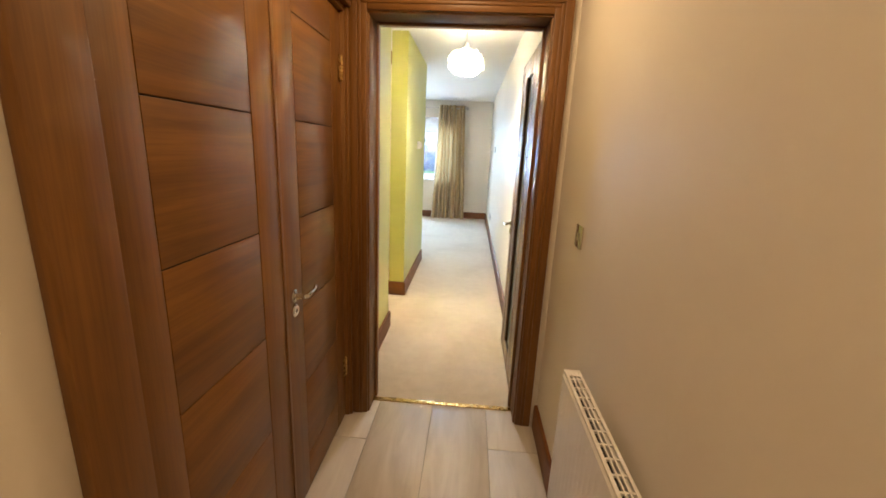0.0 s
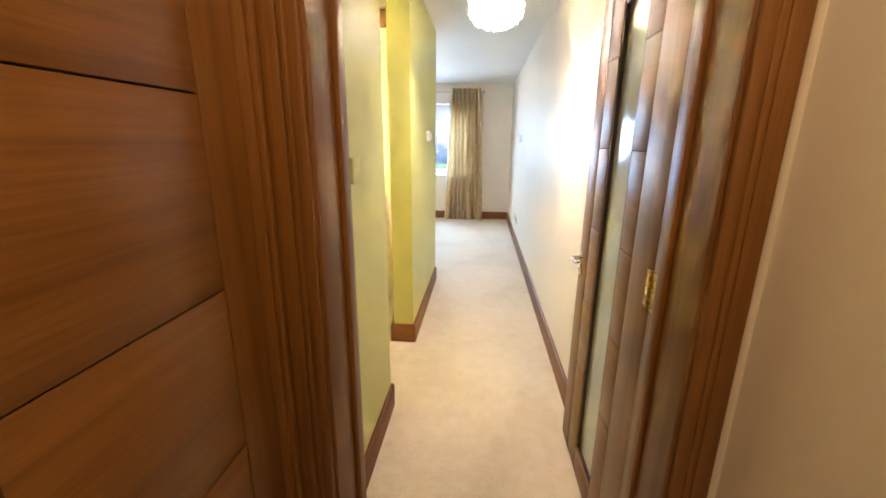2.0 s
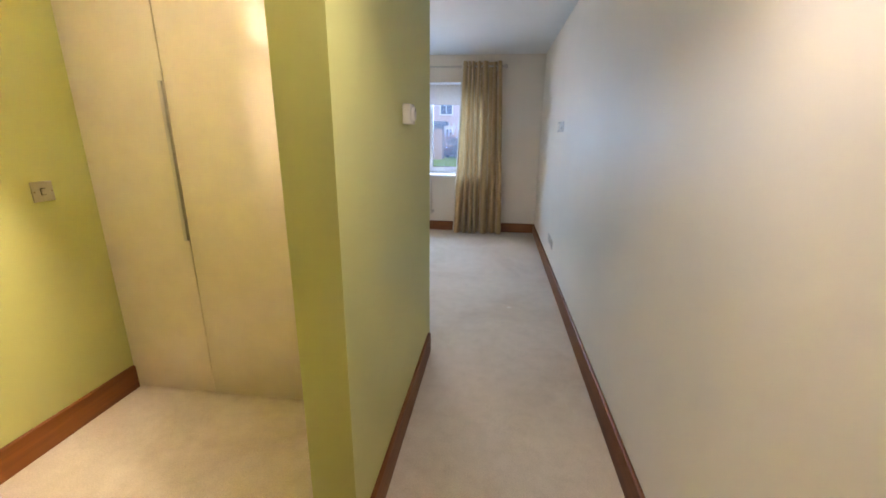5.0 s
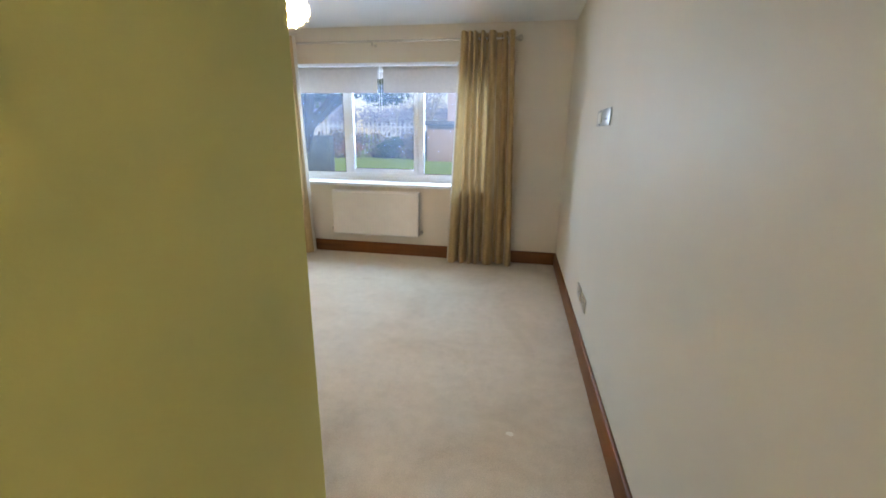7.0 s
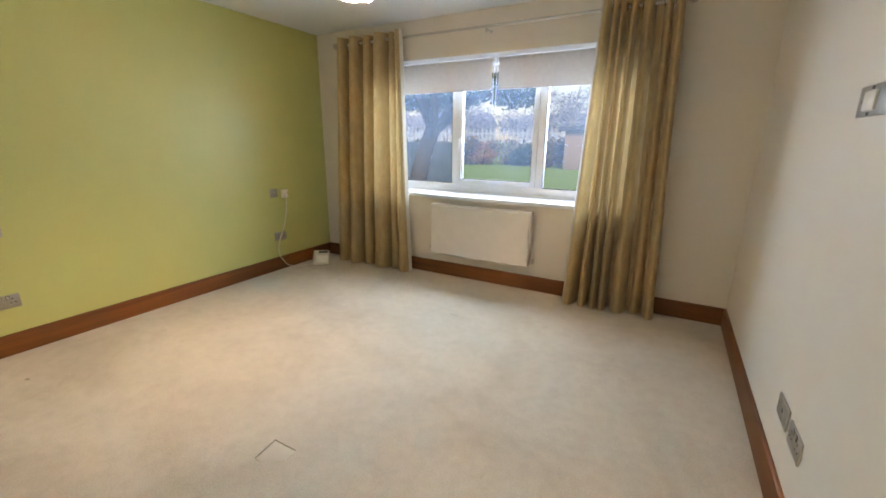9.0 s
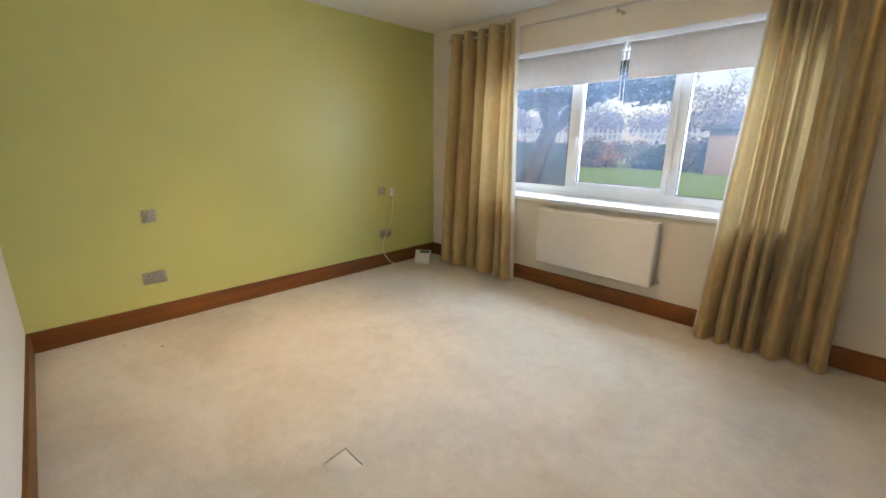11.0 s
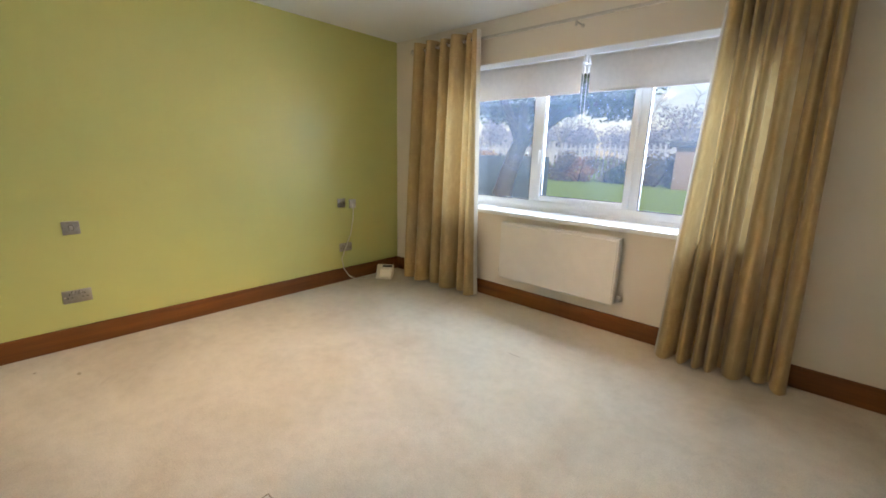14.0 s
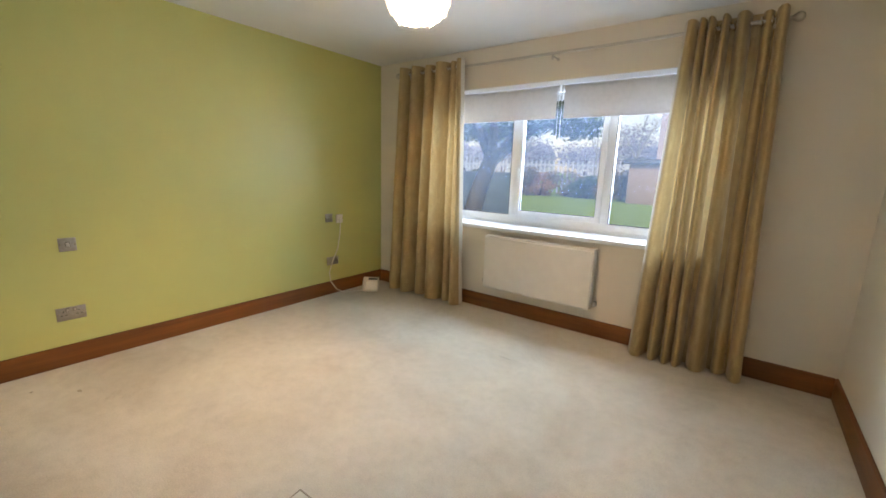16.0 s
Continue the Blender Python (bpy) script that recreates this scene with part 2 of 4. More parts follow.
PICKET = plastic("pale_grey_fence_paint", (0.40, 0.43, 0.49), 0.6)
SEAM = plastic("brown_carpet_seam", (0.40, 0.33, 0.245), 0.9)
# slate roof made paler and bluer to show distance haze
FAR_ROOF = ground_mat("haze_paled_slate", (0.24, 0.26, 0.31), (0.33, 0.35, 0.40), 4)
BULB = glow_mat("lit_bulb", (1.0, 0.86, 0.66), 28.0)
TILE = tile_mat()
GROUT = plastic("grey_grout", (0.40, 0.37, 0.33), 0.9)
BRICKWORK = ground_mat("red_brick", (0.30, 0.16, 0.12), (0.42, 0.26, 0.20), 9)
PIER = ground_mat("tan_brick", (0.27, 0.19, 0.13), (0.38, 0.28, 0.20), 9)
BLOCK = ground_mat("pinkish_brick", (0.38, 0.28, 0.26), (0.48, 0.37, 0.35), 9)
RENDER = ground_mat("blue_grey_render", (0.20, 0.24, 0.30), (0.26, 0.30, 0.36), 5)
GRASS = ground_mat("mown_lawn", (0.14, 0.24, 0.03), (0.25, 0.40, 0.07), 6)
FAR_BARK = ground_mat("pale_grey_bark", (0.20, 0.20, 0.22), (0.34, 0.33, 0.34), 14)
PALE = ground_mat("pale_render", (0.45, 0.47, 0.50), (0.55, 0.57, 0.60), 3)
BARK = ground_mat("dark_bark", (0.045, 0.035, 0.028), (0.10, 0.08, 0.06), 14)
LEAVES = leaf_mat("evergreen_leaves", (0.02, 0.045, 0.015), (0.07, 0.12, 0.035))
HEDGE_LEAVES = leaf_mat("mixed_hedge_leaves", (0.09, 0.085, 0.05), (0.26, 0.19, 0.11))
RUST_LEAVES = leaf_mat("rust_beech_leaves", (0.28, 0.13, 0.07), (0.48, 0.27, 0.15))
ROOF = ground_mat("slate_roof", (0.07, 0.075, 0.09), (0.13, 0.135, 0.15), 4)

# ---- building blocks ----


def slab(bm, x0, x1, y0, y1, z0, z1, bevel=0.0, segs=2):
    """Adds a box, with rounded edges where bevel is given."""
    vs = [bm.verts.new((x, y, z)) for z in (z0, z1) for y in (y0, y1) for x in (x0, x1)]
    fs = [bm.faces.new([vs[i] for i in q]) for q in ((0, 2, 3, 1), (4, 5, 7, 6), (0, 1, 5, 4), (2, 6, 7, 3), (0, 4, 6, 2), (1, 3, 7, 5))]
    if bevel:
        bmesh.ops.bevel(bm, geom=list({e for f in fs for e in f.edges}), offset=bevel, segments=segs, affect="EDGES", profile=0.5)
    return bm


def boxes(*rows, bevel=0.0):
    bm = bmesh.new()
    for r in rows:
        slab(bm, *r, bevel=bevel)
    return bm


def tube(bm, points, radius, sides=10, cap=True):
    """A round bar along points; radius may be a list."""
    pts = [Vector(p) for p in points]
    rad = radius if isinstance(radius, (list, tuple)) else [radius] * len(pts)
    rings, side = [], None
    for i, p in enumerate(pts):
        d = (pts[min(i + 1, len(pts) - 1)] - pts[max(i - 1, 0)]).normalized()
        if side is None:
            side = d.cross(Vector((0, 0, 1)) if abs(d.z) < 0.9 else Vector((1, 0, 0))).normalized()
        side = (side - d * side.dot(d)).normalized()
        up = d.cross(side)
        rings.append([bm.verts.new(p + (side * math.cos(a) + up * math.sin(a)) * rad[i]) for a in (2 * math.pi * k / sides for k in range(sides))])
    for a, b in zip(rings, rings[1:]):
        for k in range(sides):
            bm.faces.new((a[k], a[(k + 1) % sides], b[(k + 1) % sides], b[k]))
    if cap:
        bm.faces.new(rings[0][::-1]), bm.faces.new(rings[-1])
    return bm


def lathe(bm, profile, centre, axis="z", sides=24):
    """Turns (radius, height) pairs round an axis through centre."""
    rings = []
    for r, hgt in profile:
        ring = []
        for k in range(sides):
            a = 2 * math.pi * k / sides
            u, w = r * math.cos(a), r * math.sin(a)
            ring.append(bm.verts.new(Vector(centre) + Vector({"z": (u, w, hgt), "x": (hgt, u, w), "y": (w, hgt, u)}[axis])))
        rings.append(ring)
    for a, b in zip(rings, rings[1:]):
        for k in range(sides):
            bm.faces.new((a[k], a[(k + 1) % sides], b[(k + 1) % sides], b[k]))
    bm.faces.new(rings[0][::-1]), bm.faces.new(rings[-1])
    return bm


def finish(name, bm, material, smooth=True):
    bmesh.ops.recalc_face_normals(bm, faces=bm.faces)
    me = bpy.data.meshes.new(name)
    bm.to_mesh(me)
    bm.free()
    for m in material if isinstance(material, (list, tuple)) else [material]:
        me.materials.append(m)
    if smooth:
        me.shade_smooth()
        me.set_sharp_from_angle(angle=radians(32))
    return me


def rooted(name, x, y, z):
    """An empty at the base of a thing."""
    ob = new(name)
    ob.empty_display_size = 0.1
    ob.location = (x, y, z)
    return ob


def origin_of(ob):
    v = Vector(ob.location)
    while ob.parent:
        ob = ob.parent
        v += Vector(ob.location)
    return v


def part(name, bm, material, parent, label="", smooth=True):
    """Links a bmesh, given in world metres, as one mesh under a thing or a part."""
    bmesh.ops.translate(bm, verts=bm.verts, vec=-origin_of(parent))
    ob = new(name, finish(name, bm, material, smooth))
    ob.parent = parent
    return tagged(ob, label)


def single(name, bm, material, smooth=True):
    """One mesh as a thing, with its origin at the middle of its base."""
    lo = Vector([min(v.co[i] for v in bm.verts) for i in range(3)])
    hi = Vector([max(v.co[i] for v in bm.verts) for i in range(3)])
    base = Vector(((lo.x + hi.x) / 2, (lo.y + hi.y) / 2, lo.z))
    bmesh.ops.translate(bm, verts=bm.verts, vec=-base)
    ob = new(name, finish(name, bm, material, smooth))
    ob.location = base
    return ob


def structure(name, bm, material, label, category):
    return tagged(single(name, bm, material), label, category, kind="structure")


# ---- the shell ----
CEIL = CEILING_Z
XR, XL, YF, YN = 0.862, -3.14, 9.66, 6.185        # bedroom walls
XP0, XP1, YP0 = -0.262, -0.118, 4.75               # partition beside the corridor
XS, YS0, YS1 = -0.118, 3.12, 3.99                 # short wall after the door
XA = -1.68                                        # dressing recess
YW = 5.52                                         # wardrobe fronts
HR, HL, YD = 0.912, -0.10, 2.905                  # hall
OX0, OX1, OZ0, OZ1 = -2.36, 0.05, 0.815, 2.07     # window opening

structure("wall_bedroom_right", boxes((XR, XR + 0.12, 3.12, YF + 0.4, 0, CEIL)), CREAM, "smooth cream painted wall along the corridor and bedroom", "wall")
structure("wall_bedroom_left", boxes((XL - 0.12, XL, YN - 0.1, YF + 0.4, 0, CEIL)), LIME, "lime green painted feature wall", "wall")
structure("wall_window", boxes((XL, OX0, YF, 10.06, 0, CEIL), (OX1, XR, YF, 10.06, 0, CEIL), (OX0, OX1, YF, 10.06, 0, OZ0 - 0.03), (OX0, OX1, YF, 10.06, OZ1, CEIL)), CREAM, "cream painted wall around the wide window", "wall")
structure("wall_bedroom_near", boxes((XL, XP0, YN - 0.09, YN, 0, CEIL)), CREAM, "cream painted wall behind the wardrobes", "wall")
structure("wall_partition", boxes((XP0, XP1, YP0, YN + 0.012, 0, CEIL)), LIME, "lime green partition wall beside the corridor", "wall")
structure("wall_short", boxes((XA - 0.1, XS, YS0, YS1, 0, CEIL)), LIME, "lime green short wall with switches by the door", "wall")
structure("wall_recess_left", boxes((XA - 0.1, XA, YS1, YN - 0.09, 0, CEIL)), LIME, "lime green side wall of the wardrobe recess", "wall")
DX0, DX1, DZ = -0.034, 0.826, 2.034               # rough opening of the bedroom door
structure("wall_doorway", boxes((HL - 0.12, DX0, YD, YS0, 0, CEIL), (DX1, HR + 0.12, YD, YS0, 0, CEIL), (DX0, DX1, YD, YS0, DZ, CEIL)), CREAM, "cream painted wall around the bedroom doorway", "wall")
structure("wall_hall_right", boxes((HR, HR + 0.12, -1.2, YD, 0, CEIL)), CREAM, "plain cream painted hall wall", "wall")
CY0, CY1, CZ = 1.550, 2.886, 2.03                 # cupboard opening
structure("wall_hall_left", boxes((HL - 0.14, HL, -1.2, CY0, 0, CEIL), (HL - 0.14, HL, CY1, YD, 0, CEIL), (HL - 0.14, HL, CY0, CY1, CZ, CEIL)), CREAM, "cream painted hall wall around the cupboard", "wall")
structure("wall_cupboard_back", boxes((HL - 0.7, HL - 0.6, CY0 - 0.1, CY1 + 0.06, 0, CEIL)), CREAM, "plain back wall of the hall cupboard", "wall")
structure("wall_hall_back", boxes((HL - 0.14, HR + 0.12, -1.3, -1.2, 0, CEIL)), CREAM, "plain cream end wall of the hall", "wall")
structure("ceiling", boxes((XL - 0.12, XR + 0.12, YN - 0.1, 10.06, CEIL, CEIL + 0.12), (XA - 0.1, XR + 0.12, YS0, YN - 0.1, CEIL, CEIL + 0.12), (HL - 0.7, HR + 0.12, -1.3, YS0, CEIL, CEIL + 0.12)), CEILING, "smooth white painted ceiling", "ceiling")
structure("floor", boxes((XL - 0.12, XR + 0.12, YN - 0.1, 10.06, -0.14, -0.004), (XA - 0.1, XR + 0.12, 3.02, YN - 0.1, -0.14, -0.004)), GROUT, "solid subfloor under the carpet", "floor")

# carpet: a fine grid with a gently uneven pile surface
bm = bmesh.new()
nx, ny = 90, 150
grid = [[None] * (ny + 1) for _ in range(nx + 1)]
for i in range(nx + 1):
    for j in range(ny + 1):
        x, y = XL - 0.05 + (XR + 0.1 - XL) * i / nx, 3.03 + (YF + 0.05 - 3.03) * j / ny
        grid[i][j] = bm.verts.new((x, y, 0.002 * noise.noise((x * 2.1, y * 2.1, 0)) + 0.0012 * noise.noise((x * 9, y * 9, 3))))
for i in range(nx):
    for j in range(ny):
        if grid[i][j].co.x > XA - 0.09 or grid[i][j].co.y > YN - 0.09:
            bm.faces.new((grid[i][j], grid[i + 1][j], grid[i + 1][j + 1], grid[i][j + 1]))
bmesh.ops.delete(bm, geom=[v for v in bm.verts if not v.link_faces], context="VERTS")
carpet = structure("carpet", bm, CARPET, "worn cream cut-pile fitted carpet with faint stains", "carpet")


def skirting(name, x0, x1, y0, y1, side):
    """A walnut skirting board with a rounded top on the side that faces the room."""
    hgt = 0.135
    bm = bmesh.new()
    prof = [(0, 0), (0.018, 0), (0.018, hgt - 0.012), (0.0155, hgt - 0.004), (0.010, hgt), (0, hgt)]
    ends = ((x0, y0), (x1, y1))
    nrm = {"+x": (1, 0), "-x": (-1, 0), "+y": (0, 1), "-y": (0, -1)}[side]
    rings = [[bm.verts.new((ex + nrm[0] * d, ey + nrm[1] * d, z)) for d, z in prof] for ex, ey in ends]
    for k in range(len(prof)):
        bm.faces.new((rings[0][k], rings[0][(k + 1) % 6], rings[1][(k + 1) % 6], rings[1][k]))
    bm.faces.new(rings[0]), bm.faces.new(rings[1][::-1])
    return structure(name, bm, SKIRT_Y if x0 == x1 else SKIRT_X, "dark walnut skirting board with a rounded top", "skirting board")


skirting("baseboard_right", XR, XR, 3.13, YF, "-x")
skirting("baseboard_left", XL, XL, YN, YF, "+x")
skirting("baseboard_window", XL + 0.018, XR - 0.018, YF, YF, "-y")
skirting("baseboard_near", XL + 0.018, XP1 - 0.01, YN, YN, "+y")
skirting("baseboard_partition", XP1, XP1, YP0 - 0.018, 6.14, "+x")
skirting("baseboard_partition_end", XP0, XP1, YP0, YP0, "-y")
skirting("baseboard_partition_recess", XP0, XP0, YP0 - 0.018, YW, "-x")
skirting("baseboard_short", XS, XS, YS0 + 0.005, YS1 + 0.018, "+x")
skirting("baseboard_short_end", XA + 0.018, XS, YS1, YS1, "+y")
skirting("baseboard_recess", XA, XA, YS1, YW, "+x")
skirting("baseboard_hall_right", HR, HR, -1.2, YD - 0.022, "-x")

# ---- hall: tiled floor ----
hall_floor = structure("floor_hall", boxes((HL - 0.7, HR + 0.1, -1.3, 3.008, -0.06, -0.004)), GROUT, "pale wood-look porcelain plank floor with grey joints", "floor")
strip = structure("trim_threshold", boxes((-0.034, 0.80, 3.005, 3.035, -0.004, 0.007), bevel=0.003), BRASS, "brass carpet bar across the doorway", "threshold strip")

# ---- bedroom doorway lining and architrave ----


def frame_bm(rows, bevel=0.004):
    return boxes(*rows, bevel=bevel)


lining = rooted("trim_door_lining", 0.396, 3.0, 0)
tagged(lining, "dark walnut door lining with stepped architrave", "door frame", kind="structure")
part("jamb", boxes((-0.034, 0.0, YD - 0.002, YS0 + 0.002, 0, 2.0), bevel=0.003), WOOD_Z, lining)
part("jamb", boxes((0.792, 0.826, YD - 0.002, YS0 + 0.002, 0, 2.0), bevel=0.003), WOOD_Z, lining)
part("head", boxes((-0.034, 0.826, YD - 0.002, YS0 + 0.002, 2.0, 2.034), bevel=0.003), WOOD_X, lining)
part("door_stop", boxes((0.0, 0.013, 3.035, 3.072, 0.008, 2.0), bevel=0.002), WOOD_Z, lining)
part("door_stop", boxes((0.779, 0.792, 3.035, 3.072, 0.008, 2.0), bevel=0.002), WOOD_Z, lining)
part("door_stop", boxes((0.013, 0.779, 3.035, 3.072, 1.987, 2.0), bevel=0.002), WOOD_X, lining)
part("smoke_seal", boxes((0.7905, 0.7935, 3.084, 3.096, 0.02, 1.98)), IVORY, lining, "pale intumescent strip")


def architrave(parent, x0, x1, top, y, d):
    """Stepped mouldings round an opening in a wall that faces along -y (d=-1) or +y."""
    for w0, w1, t in ((0.008, 0.05, 0.016), (0.05, 0.088, 0.022), (0.034, 0.05, 0.021)):
        ya, yb = sorted((y, y + d * t))
        part("architrave", boxes((x0 - w1, x0 - w0, ya, yb, 0, top + w1), bevel=0.004), WOOD_Z, parent)
        part("architrave", boxes((x1 + w0, x1 + w1, ya, yb, 0, top + w1), bevel=0.004), WOOD_Z, parent)
        part("architrave", boxes((x0 - w0, x1 + w0, ya, yb, top + w0, top + w1), bevel=0.004), WOOD_X, parent)


architrave(lining, 0.0, 0.792, 2.0, YD - 0.002, -1)


def hinge(parent, x, y, z, face):
    """A brass butt hinge: knuckle and two leaves. face: the axis that its leaves lie across."""
    bm = bmesh.new()
    for k in range(5):
        lathe(bm, [(0.0065, 0), (0.0065, 0.0185)], (x, y, z - 0.05 + 0.02 * k), sides=12)
    lathe(bm, [(0.004, 0), (0.004, 0.108)], (x, y, z - 0.054), sides=10)
    if face == "y":
        slab(bm, x - 0.001, x + 0.002, y - 0.034, y, z - 0.05, z + 0.05)
        slab(bm, x - 0.001, x + 0.002, y, y + 0.03, z - 0.05, z + 0.05)
    else:
        slab(bm, x - 0.002, x + 0.003, y - 0.03, y + 0.03, z - 0.05, z + 0.05)
    return part("hinge", bm, BRASS, parent, "polished brass butt hinge")


def lever(parent, x, y, z, nx, dy):
    """A lever handle with its rose and escutcheon on a door face with normal nx along x; the lever runs along dy."""
    bm = lathe(bmesh.new(), [(0.024, 0), (0.024, nx * 0.005), (0.018, nx * 0.008), (0.010, nx * 0.010), (0.009, nx * 0.040)], (x, y, z), "x", 28)
    rose = part("rose", bm, CHROME, parent, "polished nickel round rose")
    bm = bmesh.new()
    pts = [(x + nx * 0.036, y, z), (x + nx * 0.046, y + dy * 0.012, z), (x + nx * 0.048, y + dy * 0.038, z + 0.004), (x + nx * 0.045, y + dy * 0.066, z - 0.001), (x + nx * 0.045, y + dy * 0.088, z + 0.003), (x + nx * 0.040, y + dy * 0.102, z + 0.009)]
    part("lever_handle", tube(bm, pts, [0.009, 0.0092, 0.0082, 0.007, 0.0066, 0.005], 14), CHROME, parent, "polished nickel curved lever")
    bm = lathe(bmesh.new(), [(0.024, 0), (0.024, nx * 0.006), (0.019, nx * 0.010), (0.008, nx * 0.010), (0.0075, nx * 0.004)], (x, y, z - 0.055), "x", 28)
    part("escutcheon", bm, CHROME, parent, "polished nickel keyhole cover")
    return rose


# ---- cupboard double doors in the hall ----
FX = -0.118                                        # face of the leaves
GROOVES = (0.170, 0.503, 0.837, 1.171, 1.505, 1.840)


def grooved_panel(parent, y0, y1, z0, z1, x0, x1, levels, material):
    """Veneered boards one above the other, with V-joints between them."""
    zs = [z0] + [z for z in levels if z0 < z < z1] + [z1]
    for a, b in zip(zs, zs[1:]):
        part("panel", boxes((x0, x1, y0, y1, a + 0.0015, b - 0.0015), bevel=0.002), material, parent)


def cupboard_leaf(name, y0, y1, hinge_y, label):
    leaf = tagged(rooted(name, FX, (y0 + y1) / 2, 0.008), label, "door", kind="structure")
    m0, m1 = (y0 + 0.143, y1 - 0.117) if hinge_y > y0 + 0.1 else (y0 + 0.119, y1 - 0.136)
    part("stile", boxes((FX - 0.040, FX, y0, m0 - 0.002, 0.008, 1.985), bevel=0.003), WOOD_Z, leaf)
    part("stile", boxes((FX - 0.040, FX, m1 + 0.002, y1, 0.008, 1.985), bevel=0.003), WOOD_Z, leaf)
    part("core", boxes((FX - 0.036, FX - 0.006, m0 - 0.002, m1 + 0.002, 0.010, 1.983)), DARK, leaf)
    grooved_panel(leaf, m0, m1, 0.008, 1.985, FX - 0.006, FX - 0.001, GROOVES, WOOD_Y)
    for z in (0.30, 1.76):
        hinge(leaf, FX + 0.005, hinge_y, z, "y")
    return leaf


cup_a = cupboard_leaf("door_1", 1.583, 2.216, 1.581, "closed dark walnut cupboard door with horizontal grooves")
cup_b = cupboard_leaf("door_2", 2.220, 2.851, 2.853, "closed dark walnut cupboard door with nickel lever handle")
part("meeting_bead", boxes((FX - 0.001, FX + 0.004, 2.210, 2.225, 0.008, 1.985), bevel=0.002), WOOD_Z, cup_a)
lever(cup_b, FX, 2.284, 0.902, 1, 1)
cup_frame = tagged(rooted("trim_cupboard_frame", FX, 2.2, 0), "dark walnut cupboard door frame and architrave", "door frame", kind="structure")
part("jamb", boxes((HL - 0.13, HL + 0.001, CY0, 1.580, 0, 2.0), bevel=0.003), WOOD_Z, cup_frame)
part("jamb", boxes((HL - 0.13, HL + 0.001, 2.855, CY1, 0, 2.0), bevel=0.003), WOOD_Z, cup_frame)
part("head", boxes((HL - 0.13, HL + 0.001, CY0, CY1, 1.99, CZ), bevel=0.003), WOOD_Y, cup_frame)
part("architrave", boxes((HL, HL + 0.028, 1.456, 1.568, 0, 2.122), bevel=0.005), WOOD_Z, cup_frame)
part("architrave", boxes((HL, HL + 0.028, 1.5685, 2.878, 2.01, 2.122), bevel=0.005), WOOD_Y, cup_frame)
part("architrave", boxes((HL, HL + 0.016, 2.862, 2.880, 0, 2.01), bevel=0.004), WOOD_Z, cup_frame)

# ---- open bedroom door with a narrow glass light ----
BX = 0.796                                         # face that looks into the corridor
Y0, Y1 = 3.128, 3.885
door = tagged(rooted("door_3", BX + 0.02, 3.5, 0.01), "open dark walnut door with a tall narrow frosted glass panel", "door", kind="structure")
LY0, LY1, LZ0, LZ1 = 3.405, 3.635, 0.125, 1.885
part("stile", boxes((BX, BX + 0.044, Y0, 3.290, 0.010, 1.983), bevel=0.003), WOOD_Z, door)
part("stile", boxes((BX, BX + 0.044, 3.762, Y1, 0.010, 1.983), bevel=0.003), WOOD_Z, door)
for a, b in ((3.290, LY0), (LY1, 3.762)):
    part("core", boxes((BX + 0.006, BX + 0.038, a, b, 0.012, 1.981)), DARK, door)
    for x0, x1 in ((BX + 0.001, BX + 0.006), (BX + 0.038, BX + 0.043)):
        grooved_panel(door, a + 0.002, b - 0.0005, 0.010, 1.983, x0, x1, (0.48, 0.79, 1.10, 1.41, 1.72), WOOD_Y)
part("rail", boxes((BX + 0.001, BX + 0.043, LY0, LY1, 0.010, LZ0 - 0.0005), bevel=0.002), WOOD_Y, door)
part("rail", boxes((BX + 0.001, BX + 0.043, LY0, LY1, LZ1 + 0.0005, 1.983), bevel=0.002), WOOD_Y, door)
pane = part("glass", boxes((BX + 0.019, BX + 0.025, LY0 + 0.004, LY1 - 0.004, LZ0 + 0.004, LZ1 - 0.004)), OPAL, door, "frosted glass panel")
for x0, x1 in ((BX + 0.004, BX + 0.018), (BX + 0.026, BX + 0.040)):
    part("bead", boxes((x0, x1, LY0 + 0.0005, LY0 + 0.010, LZ0, LZ1), (x0, x1, LY1 - 0.010, LY1 - 0.0005, LZ0, LZ1), (x0, x1, LY0 + 0.010, LY1 - 0.010, LZ0, LZ0 + 0.010), (x0, x1, LY0 + 0.010, LY1 - 0.010, LZ1 - 0.010, LZ1)), wood("dark_walnut_bead", 2, 0.22), door, "dark glazing bead")
for z in (0.28, 1.06, 1.80):
    hinge(door, 0.790, 3.124, z, "y")
lever(door, BX, 3.842, 0.940, -1, -1)
tagged(single("strike_plate", boxes((-0.0005, 0.0022, 3.076, 3.104, 0.87, 1.03), bevel=0.0008), BRASS), "small brass strike plate on the door lining", "strike plate")
stop = tagged(rooted("door_stop", 0.83, 3.86, 0.05), "small white rubber door stop on the skirting", "door stop")
part("base", lathe(bmesh.new(), [(0.016, 0.861), (0.016, 0.856), (0.009, 0.854), (0.009, 0.847)], (0, 3.91, 0.155), "x", 18), GLOSS, stop)
part("rubber_tip", lathe(bmesh.new(), [(0.013, 0.847), (0.014, 0.838), (0.010, 0.833)], (0, 3.91, 0.155), "x", 18), IVORY, stop)

# ---- radiators ----


